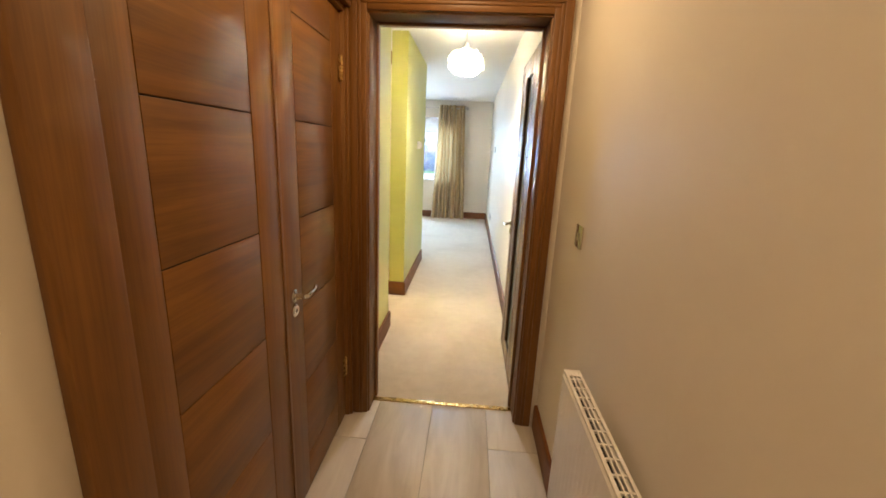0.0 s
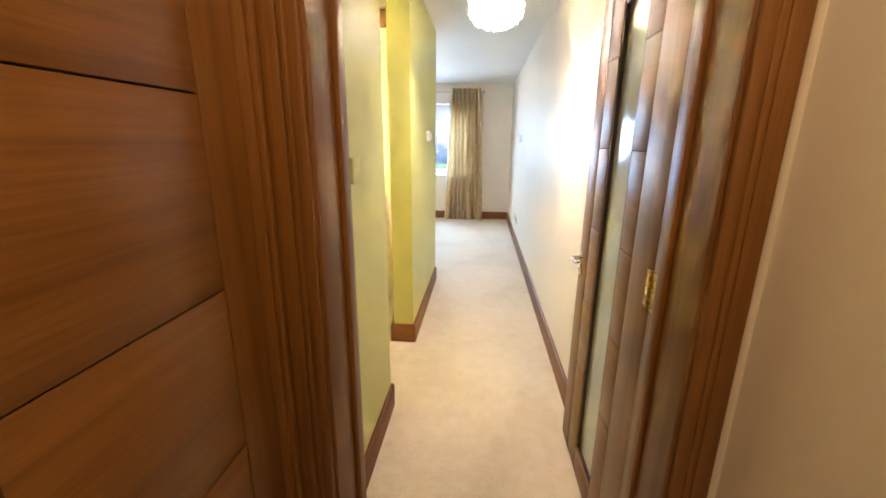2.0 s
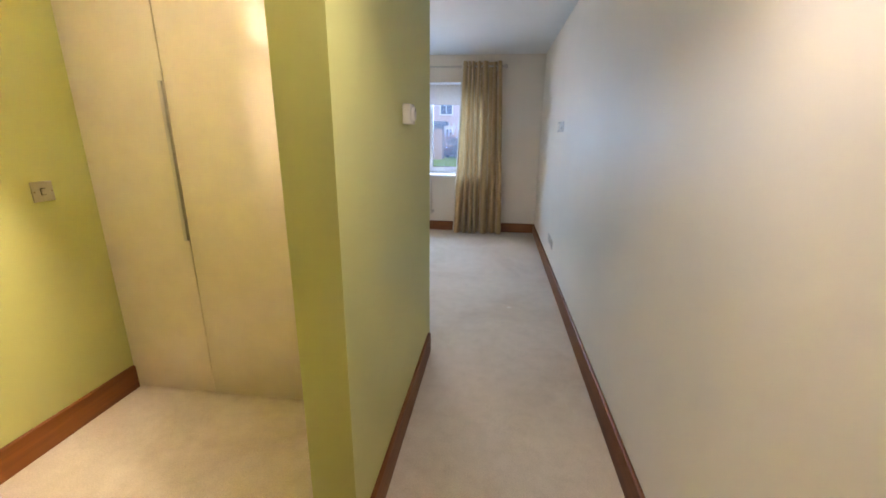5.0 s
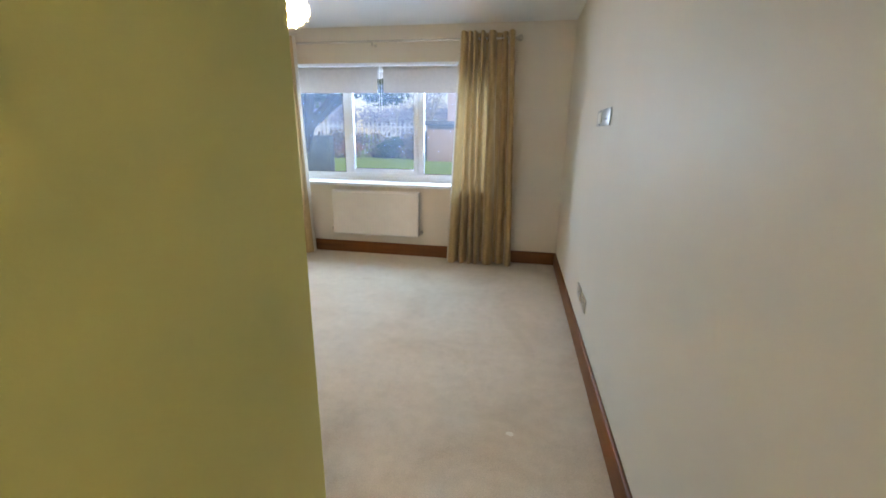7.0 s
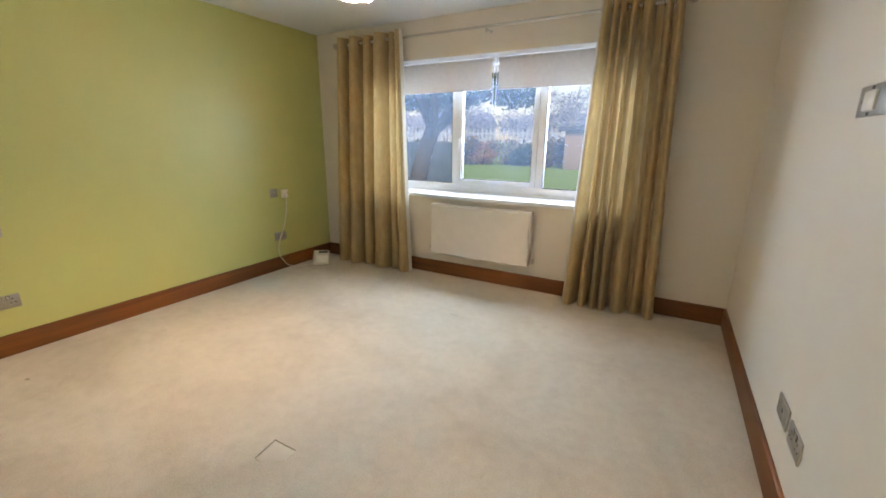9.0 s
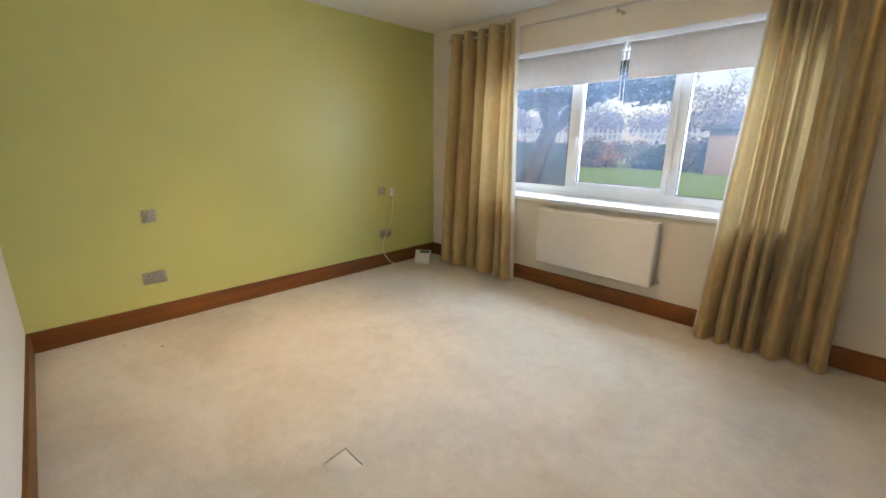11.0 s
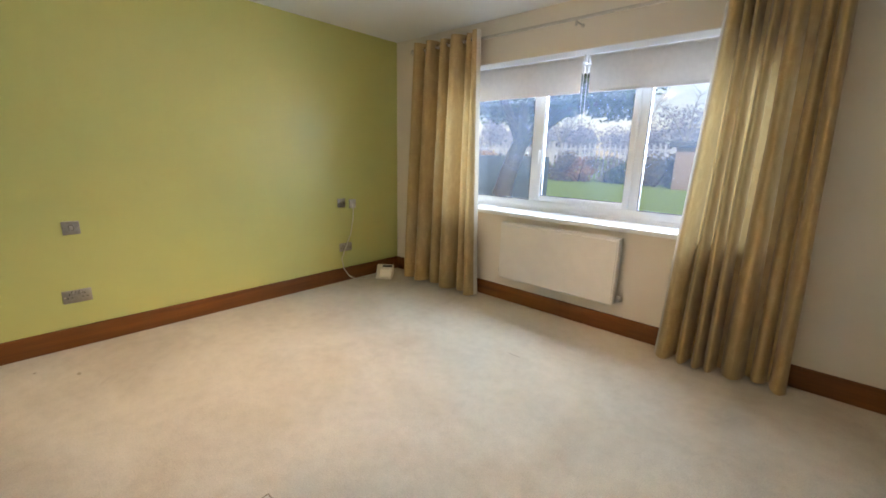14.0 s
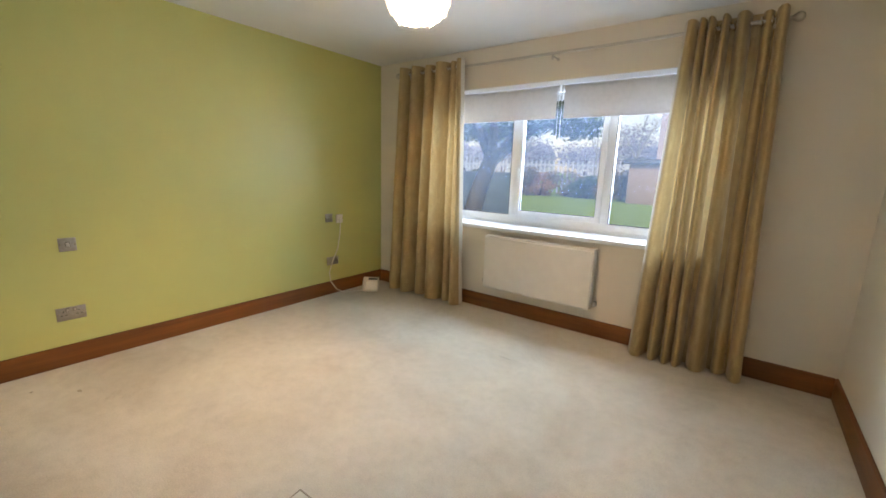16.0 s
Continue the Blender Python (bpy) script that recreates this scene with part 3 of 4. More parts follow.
def radiator(name, w, hgt, depth, label):
    """A steel panel radiator along x, its back at y=0 and its foot at z=0: ribbed front, grille, side covers, valves."""
    r = tagged(rooted(name, 0, 0, 0), label, "radiator")
    bm = bmesh.new()
    n = max(8, int(w / 0.033))
    prof = []
    for k in range(n):
        a, b = -w / 2 + w * k / n, -w / 2 + w * (k + 1) / n
        prof += [(a, 0.0), (a + (b - a) * 0.32, 0.0), (a + (b - a) * 0.42, 0.0003), (b - (b - a) * 0.10, 0.0003)]
    prof.append((w / 2, 0.0))
    rows = [(0.0, 0.010), (0.012, 0.0), (0.030, 0.0), (0.045, 1.0), (hgt - 0.045, 1.0), (hgt - 0.03, 0.0), (hgt - 0.012, 0.0), (hgt, 0.008)]
    vs = [[bm.verts.new((x, -depth + (d if k == 1.0 else (k if k < 0.5 else 0)), z)) for x, d in prof] for z, k in rows]
    for a, b in zip(vs, vs[1:]):
        for i in range(len(prof) - 1):
            bm.faces.new((a[i], a[i + 1], b[i + 1], b[i]))
    part("front_panel", bm, GLOSS, r)
    part("back_panel", boxes((-w / 2 + 0.004, w / 2 - 0.004, -0.042, -0.030, 0.006, hgt - 0.012), bevel=0.003), GLOSS, r)
    for s in (-1, 1):
        xs = sorted((s * (w / 2 - 0.001), s * (w / 2 + 0.009)))
        part("side_cover", boxes((xs[0], xs[1], -depth + 0.004, -0.026, 0.010, hgt + 0.006), bevel=0.003), GLOSS, r)
    grille = bmesh.new()
    slab(grille, -w / 2, w / 2, -depth + 0.003, -depth + 0.012, hgt - 0.002, hgt + 0.006)
    slab(grille, -w / 2, w / 2, -0.036, -0.028, hgt - 0.002, hgt + 0.006)
    for f in (1 / 3, 2 / 3):
        mid = -depth + 0.012 + (depth - 0.048) * f
        slab(grille, -w / 2, w / 2, mid - 0.002, mid + 0.002, hgt - 0.001, hgt + 0.005)
    cells = int(w / 0.045)
    for s in (-1, 1):
        xs = sorted((s * w / 2, s * (w / 2 - 0.030)))
        slab(grille, xs[0], xs[1], -depth + 0.012, -0.036, hgt - 0.0015, hgt + 0.0045)
    for k in range(cells + 1):
        x = -w / 2 + w * k / cells
        slab(grille, x - 0.003, x + 0.003, -depth + 0.012, -0.036, hgt - 0.002, hgt + 0.004)
    part("grille", grille, GLOSS, r, "white slotted top grille", smooth=False)
    # solid block for the fins, black in place of the shade between panels
    part("convector", boxes((-w / 2 + 0.01, w / 2 - 0.01, -depth + 0.012, -0.042, 0.03, hgt - 0.03)), BLACK, r, "convector block painted black for the shade inside")
    for s in (-1, 1):
        part("bracket", boxes((s * w * 0.32 - 0.015, s * w * 0.32 + 0.015, -0.030, -0.0005, 0.04, hgt - 0.05)), GLOSS, r)
        bm = tube(bmesh.new(), [(s * (w / 2), -0.05, 0.03), (s * (w / 2 + 0.035), -0.05, 0.03)], 0.008, 10)
        tube(bm, [(s * (w / 2 + 0.035), -0.05, 0.030), (s * (w / 2 + 0.035), 0.0, 0.030)], 0.0075, 10)
        part("pipe", bm, STEEL, r, "dull metal valve tail and pipe")
        bm = lathe(bmesh.new(), [(0.010, 0), (0.016, 0.004), (0.017, 0.03), (0.013, 0.040)], (s * (w / 2 + 0.035), -0.05, 0.03), "z", 16)
        part("valve_cap", bm, STEEL, r, "grey valve cap")
    return r


rad = radiator("radiator", 0.985, 0.495, 0.115, "white ribbed steel panel radiator below the window")
rad.matrix_basis = pose(-1.150, YF, 0.240)
hall_rad = radiator("radiator", 0.58, 0.56, 0.082, "white hall panel radiator with a slotted top grille")
hall_rad.matrix_basis = pose(HR - 0.004, 1.893, 0.182, 0, 0, -90)

# ---- window ----
win = tagged(rooted("window_1", -1.155, 9.98, OZ0), "wide white plastic three-light window over the garden", "window", kind="structure")
FY0, FY1 = 9.945, 10.015


def bars(x0, x1, z0, z1, w, y0, y1):
    return boxes((x0, x0 + w, y0, y1, z0, z1), (x1 - w, x1, y0, y1, z0, z1), (x0 + w, x1 - w, y0, y1, z0, z0 + w), (x0 + w, x1 - w, y0, y1, z1 - w, z1), bevel=0.005)


part("window_frame", bars(OX0, OX1, OZ0 + 0.03, OZ1, 0.062, FY0, FY1), UPVC, win)
part("cill_bar", boxes((OX0, OX1, FY0 - 0.004, FY1 + 0.03, OZ0 - 0.028, OZ0 + 0.0305), bevel=0.004), UPVC, win)
M1, M2 = -1.602, -0.712
for m in (M1, M2):
    part("mullion", boxes((m - 0.032, m + 0.032, FY0 + 0.001, FY1 - 0.001, OZ0 + 0.092, OZ1 - 0.062), bevel=0.005), UPVC, win)
for a, b, sash in ((OX0 + 0.062, M1 - 0.032, False), (M1 + 0.032, M2 - 0.032, True), (M2 + 0.032, OX1 - 0.062, False)):
    z0, z1 = OZ0 + 0.092, OZ1 - 0.062
    if sash:
        sf = part("sash", bars(a + 0.002, b - 0.002, z0 + 0.002, z1 - 0.002, 0.046, FY0 - 0.012, FY1 - 0.02), UPVC, win)
        a, b, z0, z1 = a + 0.048, b - 0.048, z0 + 0.048, z1 - 0.048
        bm = boxes((a - 0.028, a - 0.012, FY0 - 0.022, FY0 - 0.012, 1.30, 1.36), bevel=0.003)
        slab(bm, a - 0.027, a - 0.013, FY0 - 0.040, FY0 - 0.022, 1.34, 1.355, 0.003)
        slab(bm, a - 0.027, a - 0.013, FY0 - 0.046, FY0 - 0.036, 1.24, 1.355, 0.003)
        part("handle", bm, UPVC, sf, "white window handle")
    part("gasket", bars(a, b, z0, z1, 0.006, FY0 + 0.004, FY0 + 0.012), BLACK, win, "black glazing gasket")
    g = part("pane", boxes((a + 0.003, b - 0.003, FY0 + 0.014, FY0 + 0.020, z0 + 0.003, z1 - 0.003)), GLASS, win)
    g.visible_shadow = False
part("window_sill", boxes((OX0 + 0.001, OX1 - 0.001, YF - 0.045, FY0 - 0.0045, OZ0 - 0.03, OZ0 + 0.004), bevel=0.006), UPVC, win, "white laminate inner sill")
part("reveal_lining", boxes((OX0, OX0 + 0.006, YF + 0.001, FY0, OZ0 + 0.005, OZ1 - 0.006), (OX1 - 0.006, OX1, YF + 0.001, FY0, OZ0 + 0.005, OZ1 - 0.006), (OX0, OX1, YF + 0.001, FY0, OZ1 - 0.006, OZ1)), UPVC, win, "white painted window reveal")


def roller_blind(x0, x1, chain_x):
    r = tagged(rooted("roller_blind", (x0 + x1) / 2, 9.80, 1.785), "white roller blind pulled part way down", "blind", group="blinds in the window")
    part("tube", tube(bmesh.new(), [(x0, 9.812, 2.035), (x1, 9.812, 2.035)], 0.022, 18), BLIND, r)
    part("cloth", boxes((x0 + 0.008, x1 - 0.008, 9.7895, 9.7910, 1.800, 2.036)), BLIND, r)
    part("bottom_bar", boxes((x0 + 0.008, x1 - 0.008, 9.784, 9.797, 1.782, 1.802), bevel=0.004), BLIND, r)
    part("bracket", boxes((chain_x - 0.006, chain_x + 0.006, 9.785, 9.838, 2.0, 2.060), bevel=0.003), UPVC, r, "white end bracket")
    part("chain", tube(bmesh.new(), [(chain_x, 9.792, 2.03), (chain_x, 9.788, 1.80), (chain_x + 0.003, 9.788, 1.60)], 0.0022, 6), GLOSS, r)
    part("chain_weight", boxes((chain_x - 0.010, chain_x + 0.010, 9.778, 9.796, 1.925, 1.975), bevel=0.003), UPVC, r, "white chain guide")
    return r


roller_blind(OX0 + 0.012, -1.150, -1.142)
roller_blind(-1.100, OX1 - 0.012, -1.112)

# ---- curtains ----
ROD_Y, ROD_Z = 9.545, 2.245


def lining_strip(rows, side):
    """A strip of lining that follows the curtain's inner edge, just behind it and a little wider."""
    bm = bmesh.new()
    strips = []
    for row in rows:
        take = row[-9:] if side > 0 else row[8::-1]
        pts = [p + Vector((0, 0.007, 0)) for p in take] + [take[-1] + Vector((side * 0.010, 0.016, 0)), take[-1] + Vector((side * 0.017, 0.034, 0))]
        strips.append([bm.verts.new(p) for p in pts])
    for a, b in zip(strips, strips[1:]):
        for i in range(len(a) - 1):
            bm.faces.new((a[i], a[i + 1], b[i + 1], b[i]))
    return bm


def curtain(name, tops, feet, folds, seed, label, inner):
    """An eyelet curtain. tops and feet: its (left, right) ends; folds: rows of (place at the top, place at the foot, half width, how far it stands out) across it."""
    rng = random.Random(seed)
    c = tagged(rooted(name, (feet[0] + feet[1]) / 2, ROD_Y, 0.008), label, "curtain", group="curtains at the window")
    n, rows = 300, 46
    sway = [rng.uniform(-0.012, 0.012) for _ in folds]
    bm = bmesh.new()
    vs = []
    for r in range(rows + 1):
        f = r / rows
        z = 2.302 - f * 2.292
        row = []
        for i in range(n + 1):
            u = i / n
            out = 0.0
            push = 0.0
            for k, (ct, cf, w, amount) in enumerate(folds):
                centre = ct + (cf - ct) * f ** 0.8 + sway[k] * math.sin(3.0 * f + k)
                wide = w * (0.88 + 0.12 * f + 0.10 * noise.noise((k * 3.1 + seed, z * 1.3, 0)))
                d = (u - centre) / wide
                bump = amount * max(0.0, 1 - d * d) ** 0.6
                out = max(out, bump)
                push += 0.16 * wide * d * math.exp(-d * d) * amount
            x0 = tops[0] + (tops[1] - tops[0]) * u
            x1 = feet[0] + (feet[1] - feet[0]) * u
            x = x0 + (x1 - x0) * f + push * (x1 - x0 + tops[1] - tops[0]) * 0.5
            wob = 0.010 * f * noise.noise((u * 7 + seed, z * 1.6, seed)) + 0.003 * noise.noise((u * 16, z * 5, seed + 2))
            y = ROD_Y + 0.036 - (0.118 + 0.016 * f) * out + wob
            row.append(bm.verts.new((x + 0.005 * f * noise.noise((u * 11, z * 2.3, seed + 5)), y, z + (0.006 * noise.noise((u * 9, 0, seed)) if r == rows else 0))))
        vs.append(row)
    for a, b in zip(vs, vs[1:]):
        for i in range(n):
            bm.faces.new((a[i], a[i + 1], b[i + 1], b[i]))
    vs_world = [[v.co.copy() for v in row] for row in vs]
    part("drape", bm, CLOTH, c)
    part("lining", lining_strip(vs_world, inner), LINING, c, "pale lining turned out at the edge")
    for ct, cf, w, amount in folds:
        for s in (-1, 1):
            u = ct + s * w * 0.85
            if not 0.02 < u < 0.98:
                continue
            x = tops[0] + (tops[1] - tops[0]) * u
            ring = [(x + 0.004 * math.sin(2 * t), ROD_Y + 0.024 * math.cos(t), ROD_Z + 0.024 * math.sin(t)) for t in (2 * math.pi * q / 20 for q in range(21))]
            part("eyelet", tube(bmesh.new(), ring, 0.0045, 8, False), CHROME, c, "shiny metal eyelet")
    return c


curtain("curtain", (-2.685, -1.950), (-2.810, -1.900), ((0.03, 0.04, 0.085, 1.0), (0.24, 0.22, 0.085, 1.0), (0.44, 0.40, 0.075, 0.65), (0.66, 0.61, 0.105, 1.0), (0.83, 0.79, 0.060, 0.55), (0.96, 0.95, 0.075, 1.0)), 3, "floor-length gold jacquard eyelet curtain drawn open", 1)
curtain("curtain", (-0.205, 0.296), (-0.300, 0.386), ((0.04, 0.06, 0.085, 1.0), (0.15, 0.225, 0.052, 1.0), (0.26, 0.335, 0.050, 1.0), (0.40, 0.445, 0.052, 1.0), (0.57, 0.625, 0.085, 1.0), (0.81, 0.81, 0.060, 0.45), (0.95, 0.945, 0.070, 1.0)), 8, "floor-length gold jacquard eyelet curtain bunched tightly", -1)
rod = tagged(rooted("curtain_rail", -1.19, ROD_Y, ROD_Z), "slim brushed metal curtain pole with ball ends", "curtain pole")
part("pole", tube(bmesh.new(), [(-2.74, ROD_Y, ROD_Z), (-1.1, ROD_Y, ROD_Z), (0.315, ROD_Y, ROD_Z)], 0.011, 14), STEEL, rod)
for x, s in ((-2.74, -1), (0.315, 1)):
    part("finial", lathe(bmesh.new(), [(0.011, 0), (0.016, s * 0.006), (0.026, s * 0.02), (0.028, s * 0.032), (0.024, s * 0.045), (0.010, s * 0.056)], (x, ROD_Y, ROD_Z), "x", 20), STEEL, rod, "ball-shaped metal end")
for x in (-2.60, -1.12, 0.24):
    bm = tube(bmesh.new(), [(x, YF - 0.001, ROD_Z - 0.02), (x, ROD_Y, ROD_Z - 0.02)], 0.006, 10)
    tube(bm, [(x, ROD_Y, ROD_Z - 0.045), (x, ROD_Y, ROD_Z - 0.010)], 0.008, 10)
    lathe(bm, [(0.013, 0), (0.013, -0.006), (0.008, -0.010)], (x, YF - 0.0005, ROD_Z - 0.02), "y", 16)
    part("bracket", bm, STEEL, rod)

# ---- pendant lamps ----


def pendant(name, label, seed, drop, open_below=False):
    """A round shade of many curled translucent petals round a lit bulb, on a short flex; z=0 is the ceiling."""
    rng = random.Random(seed)
    p = tagged(rooted(name, 0, 0, 0), label, "pendant lamp", group="pendant lamps")
    part("ceiling_rose", lathe(bmesh.new(), [(0.045, -0.0005), (0.045, -0.010), (0.036, -0.020), (0.010, -0.026)], (0, 0, 0), "z", 28), GLOSS, p)
    part("flex", tube(bmesh.new(), [(0, 0, -0.024), (0, 0, -0.14 - drop)], 0.0035, 8), IVORY, p)
    part("lamp_holder", lathe(bmesh.new(), [(0.012, -0.12), (0.019, -0.135), (0.019, -0.18), (0.016, -0.185)], (0, 0, -drop), "z", 18), GLOSS, p)
    part("bulb", lathe(bmesh.new(), [(0.013, -0.185), (0.018, -0.20), (0.028, -0.225), (0.030, -0.245), (0.024, -0.268), (0.010, -0.280)], (0, 0, -drop), "z", 20), BULB, p, "lit opal bulb")
    bm = tube(bmesh.new(), [(0.11 * math.cos(t), 0.11 * math.sin(t), -0.22 - drop) for t in (2 * math.pi * q / 32 for q in range(33))], 0.002, 6, False)
    tube(bm, [(0.018, 0, -0.15 - drop), (0.11, 0, -0.22 - drop)], 0.0015, 6)
    tube(bm, [(-0.018, 0, -0.15 - drop), (-0.11, 0, -0.22 - drop)], 0.0015, 6)
    wire = part("shade", bm, CHROME, p, "wire shade covered in curled frosted petals")
    for k in range(80):
        bm = bmesh.new()
        v = 1 - 2 * (k + 0.5) / 80
        if v > 0.93 and not open_below or v < -0.80 and open_below:
            continue
        a = k * 2.39996
        n = Vector((math.cos(a) * math.sqrt(1 - v * v), math.sin(a) * math.sqrt(1 - v * v), v))
        c = Vector((n.x * 0.132, n.y * 0.132, n.z * 0.088 - 0.278 - drop))
        t1 = n.cross(Vector((0, 0, 1))).normalized()
        t2 = n.cross(t1)
        spin = rng.uniform(0, 6.28)
        u, w = t1 * math.cos(spin) + t2 * math.sin(spin), t2 * math.cos(spin) - t1 * math.sin(spin)
        s = rng.uniform(0.030, 0.040)
        curl = rng.uniform(0.15, 0.55)
        rows = []
        for i in range(5):
            row = []
            for j in range(5):
                x, y = (i - 2) / 2, (j - 2) / 2
                rr = math.sqrt(max(0.0001, x * x + y * y))
                q = max(abs(x), abs(y)) / rr
                x, y = x * (0.4 + 0.6 * q), y * (0.4 + 0.6 * q)
                row.append(bm.verts.new(c + (u * x + w * y) * s + n * (s * curl * (x * x + 0.5 * y * y) + rng.uniform(-0.002, 0.002))))
            rows.append(row)
        for i in range(4):
            for j in range(4):
                bm.faces.new((rows[i][j], rows[i + 1][j], rows[i + 1][j + 1], rows[i][j + 1]))
        part("petal", bm, PETAL, wire)
    return p


lamp_a = pendant("pendant_lamp", "lit round pendant lamp of frosted petals", 4, 0.0, True)
lamp_a.matrix_basis = pose(0.39, 4.57, CEIL)
lamp_b = pendant("pendant_lamp", "lit pendant lamp of frosted petals on a longer flex", 9, 0.035)
lamp_b.matrix_basis = pose(-1.1, 7.9, CEIL)
lamp_c = pendant("pendant_lamp", "lit pendant lamp of frosted petals in the wardrobe recess", 14, 0.0)
lamp_c.matrix_basis = pose(*RECESS_LAMP, CEIL)
# invented fitting round each hall fill light, out of view
hall_fill = tagged(rooted("ceiling_lamp", 0, 0, 0), "unseen flush opal lamp added to light the hall", "ceiling lamp", group="hall ceiling lamps")
part("base", lathe(bmesh.new(), [(0.11, -0.0005), (0.11, -0.02), (0.10, -0.024)], (0, 0, 0), "z", 28), GLOSS, hall_fill)
part("diffuser", lathe(bmesh.new(), [(0.105, -0.024), (0.10, -0.06), (0.07, -0.085), (0.01, -0.095)], (0, 0, 0), "z", 28), glow_mat("opal_diffuser", (1.0, 0.78, 0.5), 3.0), hall_fill)
copy_thing(hall_fill, pose(0.42, HALL_FILL_Y[1], CEIL))
hall_fill.matrix_basis = pose(0.42, HALL_FILL_Y[0], CEIL)

# ---- wardrobe recess ----
ward = tagged(rooted("fitted_wardrobe", (XA + XP0) / 2, 5.8, 0.001), "fitted cream lacquered wardrobe with long vertical grip handles", "wardrobe")
part("carcass", boxes((XA + 0.002, XP0 - 0.002, YW + 0.022, YN - 0.092, 0.001, WTOP)), WARDROBE, ward)
JOINTS = (XA + 0.004, -1.200, -0.664, XP0 - 0.004)
for a, b in zip(JOINTS, JOINTS[1:]):
    wd = part("door", boxes((a + 0.0028, b - 0.0028, YW, YW + 0.021, 0.012, WTOP - 0.004), bevel=0.0015), WARDROBE, ward)
    if b < -0.5:
        part("handle", boxes((b - 0.020, b - 0.0018, YW - 0.014, YW - 0.0002, 0.872, 1.602), bevel=0.003), STEEL, wd, "long dull bronze grip strip")
part("cornice", boxes((XA + 0.002, XP0 - 0.002, YW - 0.025, YW + 0.06, WTOP, CEIL - 0.001), bevel=0.006), WOOD_X, ward, "walnut cornice board")
structure("wall_wardrobe_bulkhead", boxes((XA, XP0, YW + 0.061, YN - 0.09, WTOP + 0.001, CEIL)), CREAM, "cream bulkhead above the wardrobe", "wall")

# ---- plates on the walls ----


def turned(bm, wall, u, z):
    """Takes a fitting built facing -y at the origin (u along x) to a wall: -x wall etc."""
    ang = {"faces-x": -90, "faces+x": 90, "faces-y": 0}[wall[0]]
    x, y = (wall[1], u) if wall[0] != "faces-y" else (u, wall[1])
    bmesh.ops.transform(bm, matrix=pose(x, y, z, 0, 0, ang), verts=bm.verts)
    return bm


def plate(name, wall, u, z, w, h, label, category, rockers=(), holes=(), material=None, thick=0.007, rocker_material=None):
    """A wall plate with screws, rockers (x, z, w, h) and pin holes (x, z, w, h), on a wall."""
    x, y = (wall[1], u) if wall[0] != "faces-y" else (u, wall[1])
    p = tagged(rooted(name, x, y, z - h / 2), label, category)
    part("plate", turned(boxes((-w / 2, w / 2, -thick, -0.0003, -h / 2, h / 2), bevel=0.002), wall, u, z), material or STEEL, p)
    for rx, rz, rw, rh in rockers:
        bm = boxes((rx - rw / 2 - 0.002, rx + rw / 2 + 0.002, -thick - 0.001, -thick + 0.002, rz - rh / 2 - 0.002, rz + rh / 2 + 0.002))
        part("rocker_frame", turned(bm, wall, u, z), DARK if rocker_material is None else rocker_material, p)
        bm = bmesh.new()
        vs = slab(bm, rx - rw / 2, rx + rw / 2, -thick - 0.005, -thick - 0.0005, rz - rh / 2, rz + rh / 2, 0.0012)
        part("rocker", turned(bm, wall, u, z), rocker_material or STEEL, p)
    if holes:
        for hx, hz, hw, hh in holes:
            bm = boxes((hx - hw / 2, hx + hw / 2, -thick - 0.0006, -thick + 0.001, hz - hh / 2, hz + hh / 2))
            part("pin_hole", turned(bm, wall, u, z), BLACK, p)
    for s in (-1, 1) if material is not LIME else ():
        bm = lathe(bmesh.new(), [(0.0035, -thick - 0.0012), (0.0035, -thick + 0.001)], (s * w * 0.42, 0, 0), "y", 12)
        part("screw", turned(bm, wall, u, z), CHROME, p)
    return p


RIGHT, LEFT, SHORT, HALLR, RECESS = ("faces-x", XR), ("faces+x", XL), ("faces+x", XS), ("faces-x", HR), ("faces+x", XA)
PINS = lambda cx: [(cx, 0.016, 0.005, 0.011), (cx - 0.011, -0.008, 0.009, 0.005), (cx + 0.011, -0.008, 0.009, 0.005)]
plate("light_switch", SHORT, 3.362, 1.132, 0.086, 0.086, "brushed steel single light switch beside the door", "light switch", rockers=[(0, 0, 0.018, 0.026)], rocker_material=STEEL)
plate("blank_plate", SHORT, 3.489, 1.330, 0.086, 0.086, "raised blank plate painted lime green", "blank plate", material=LIME, thick=0.022)
plate("light_switch", HALLR, 2.495, 1.135, 0.086, 0.086, "polished nickel hall light switch with a small rocker", "light switch", rockers=[(0, 0, 0.018, 0.026)], material=CHROME, rocker_material=CHROME)
plate("wall_outlet", RIGHT, 7.840, 1.462, 0.360, 0.092, "brushed steel double outlet plate with a white insert", "wall plate", rockers=[(-0.085, 0.0, 0.085, 0.055)], holes=[(0.085, -0.010, 0.05, 0.012), (-0.085, 0.038, 0.02, 0.010), (-0.085, -0.038, 0.02, 0.010)], rocker_material=IVORY, material=DULL)
plate("double_socket", RIGHT, 7.795, 0.338, 0.146, 0.086, "brushed steel double power socket", "socket", rockers=[(-0.018, 0.026, 0.013, 0.018), (0.018, 0.026, 0.013, 0.018)], holes=PINS(-0.038) + PINS(0.038))
plate("aerial_outlet", RIGHT, 7.975, 0.346, 0.146, 0.086, "brushed steel aerial outlet plate", "socket", holes=[(0, 0, 0.014, 0.014)])
plate("light_switch", LEFT, 6.915, 0.790, 0.086, 0.086, "polished steel bedside switch on the green wall", "light switch", rockers=[(0, 0, 0.018, 0.026)], material=DULL)
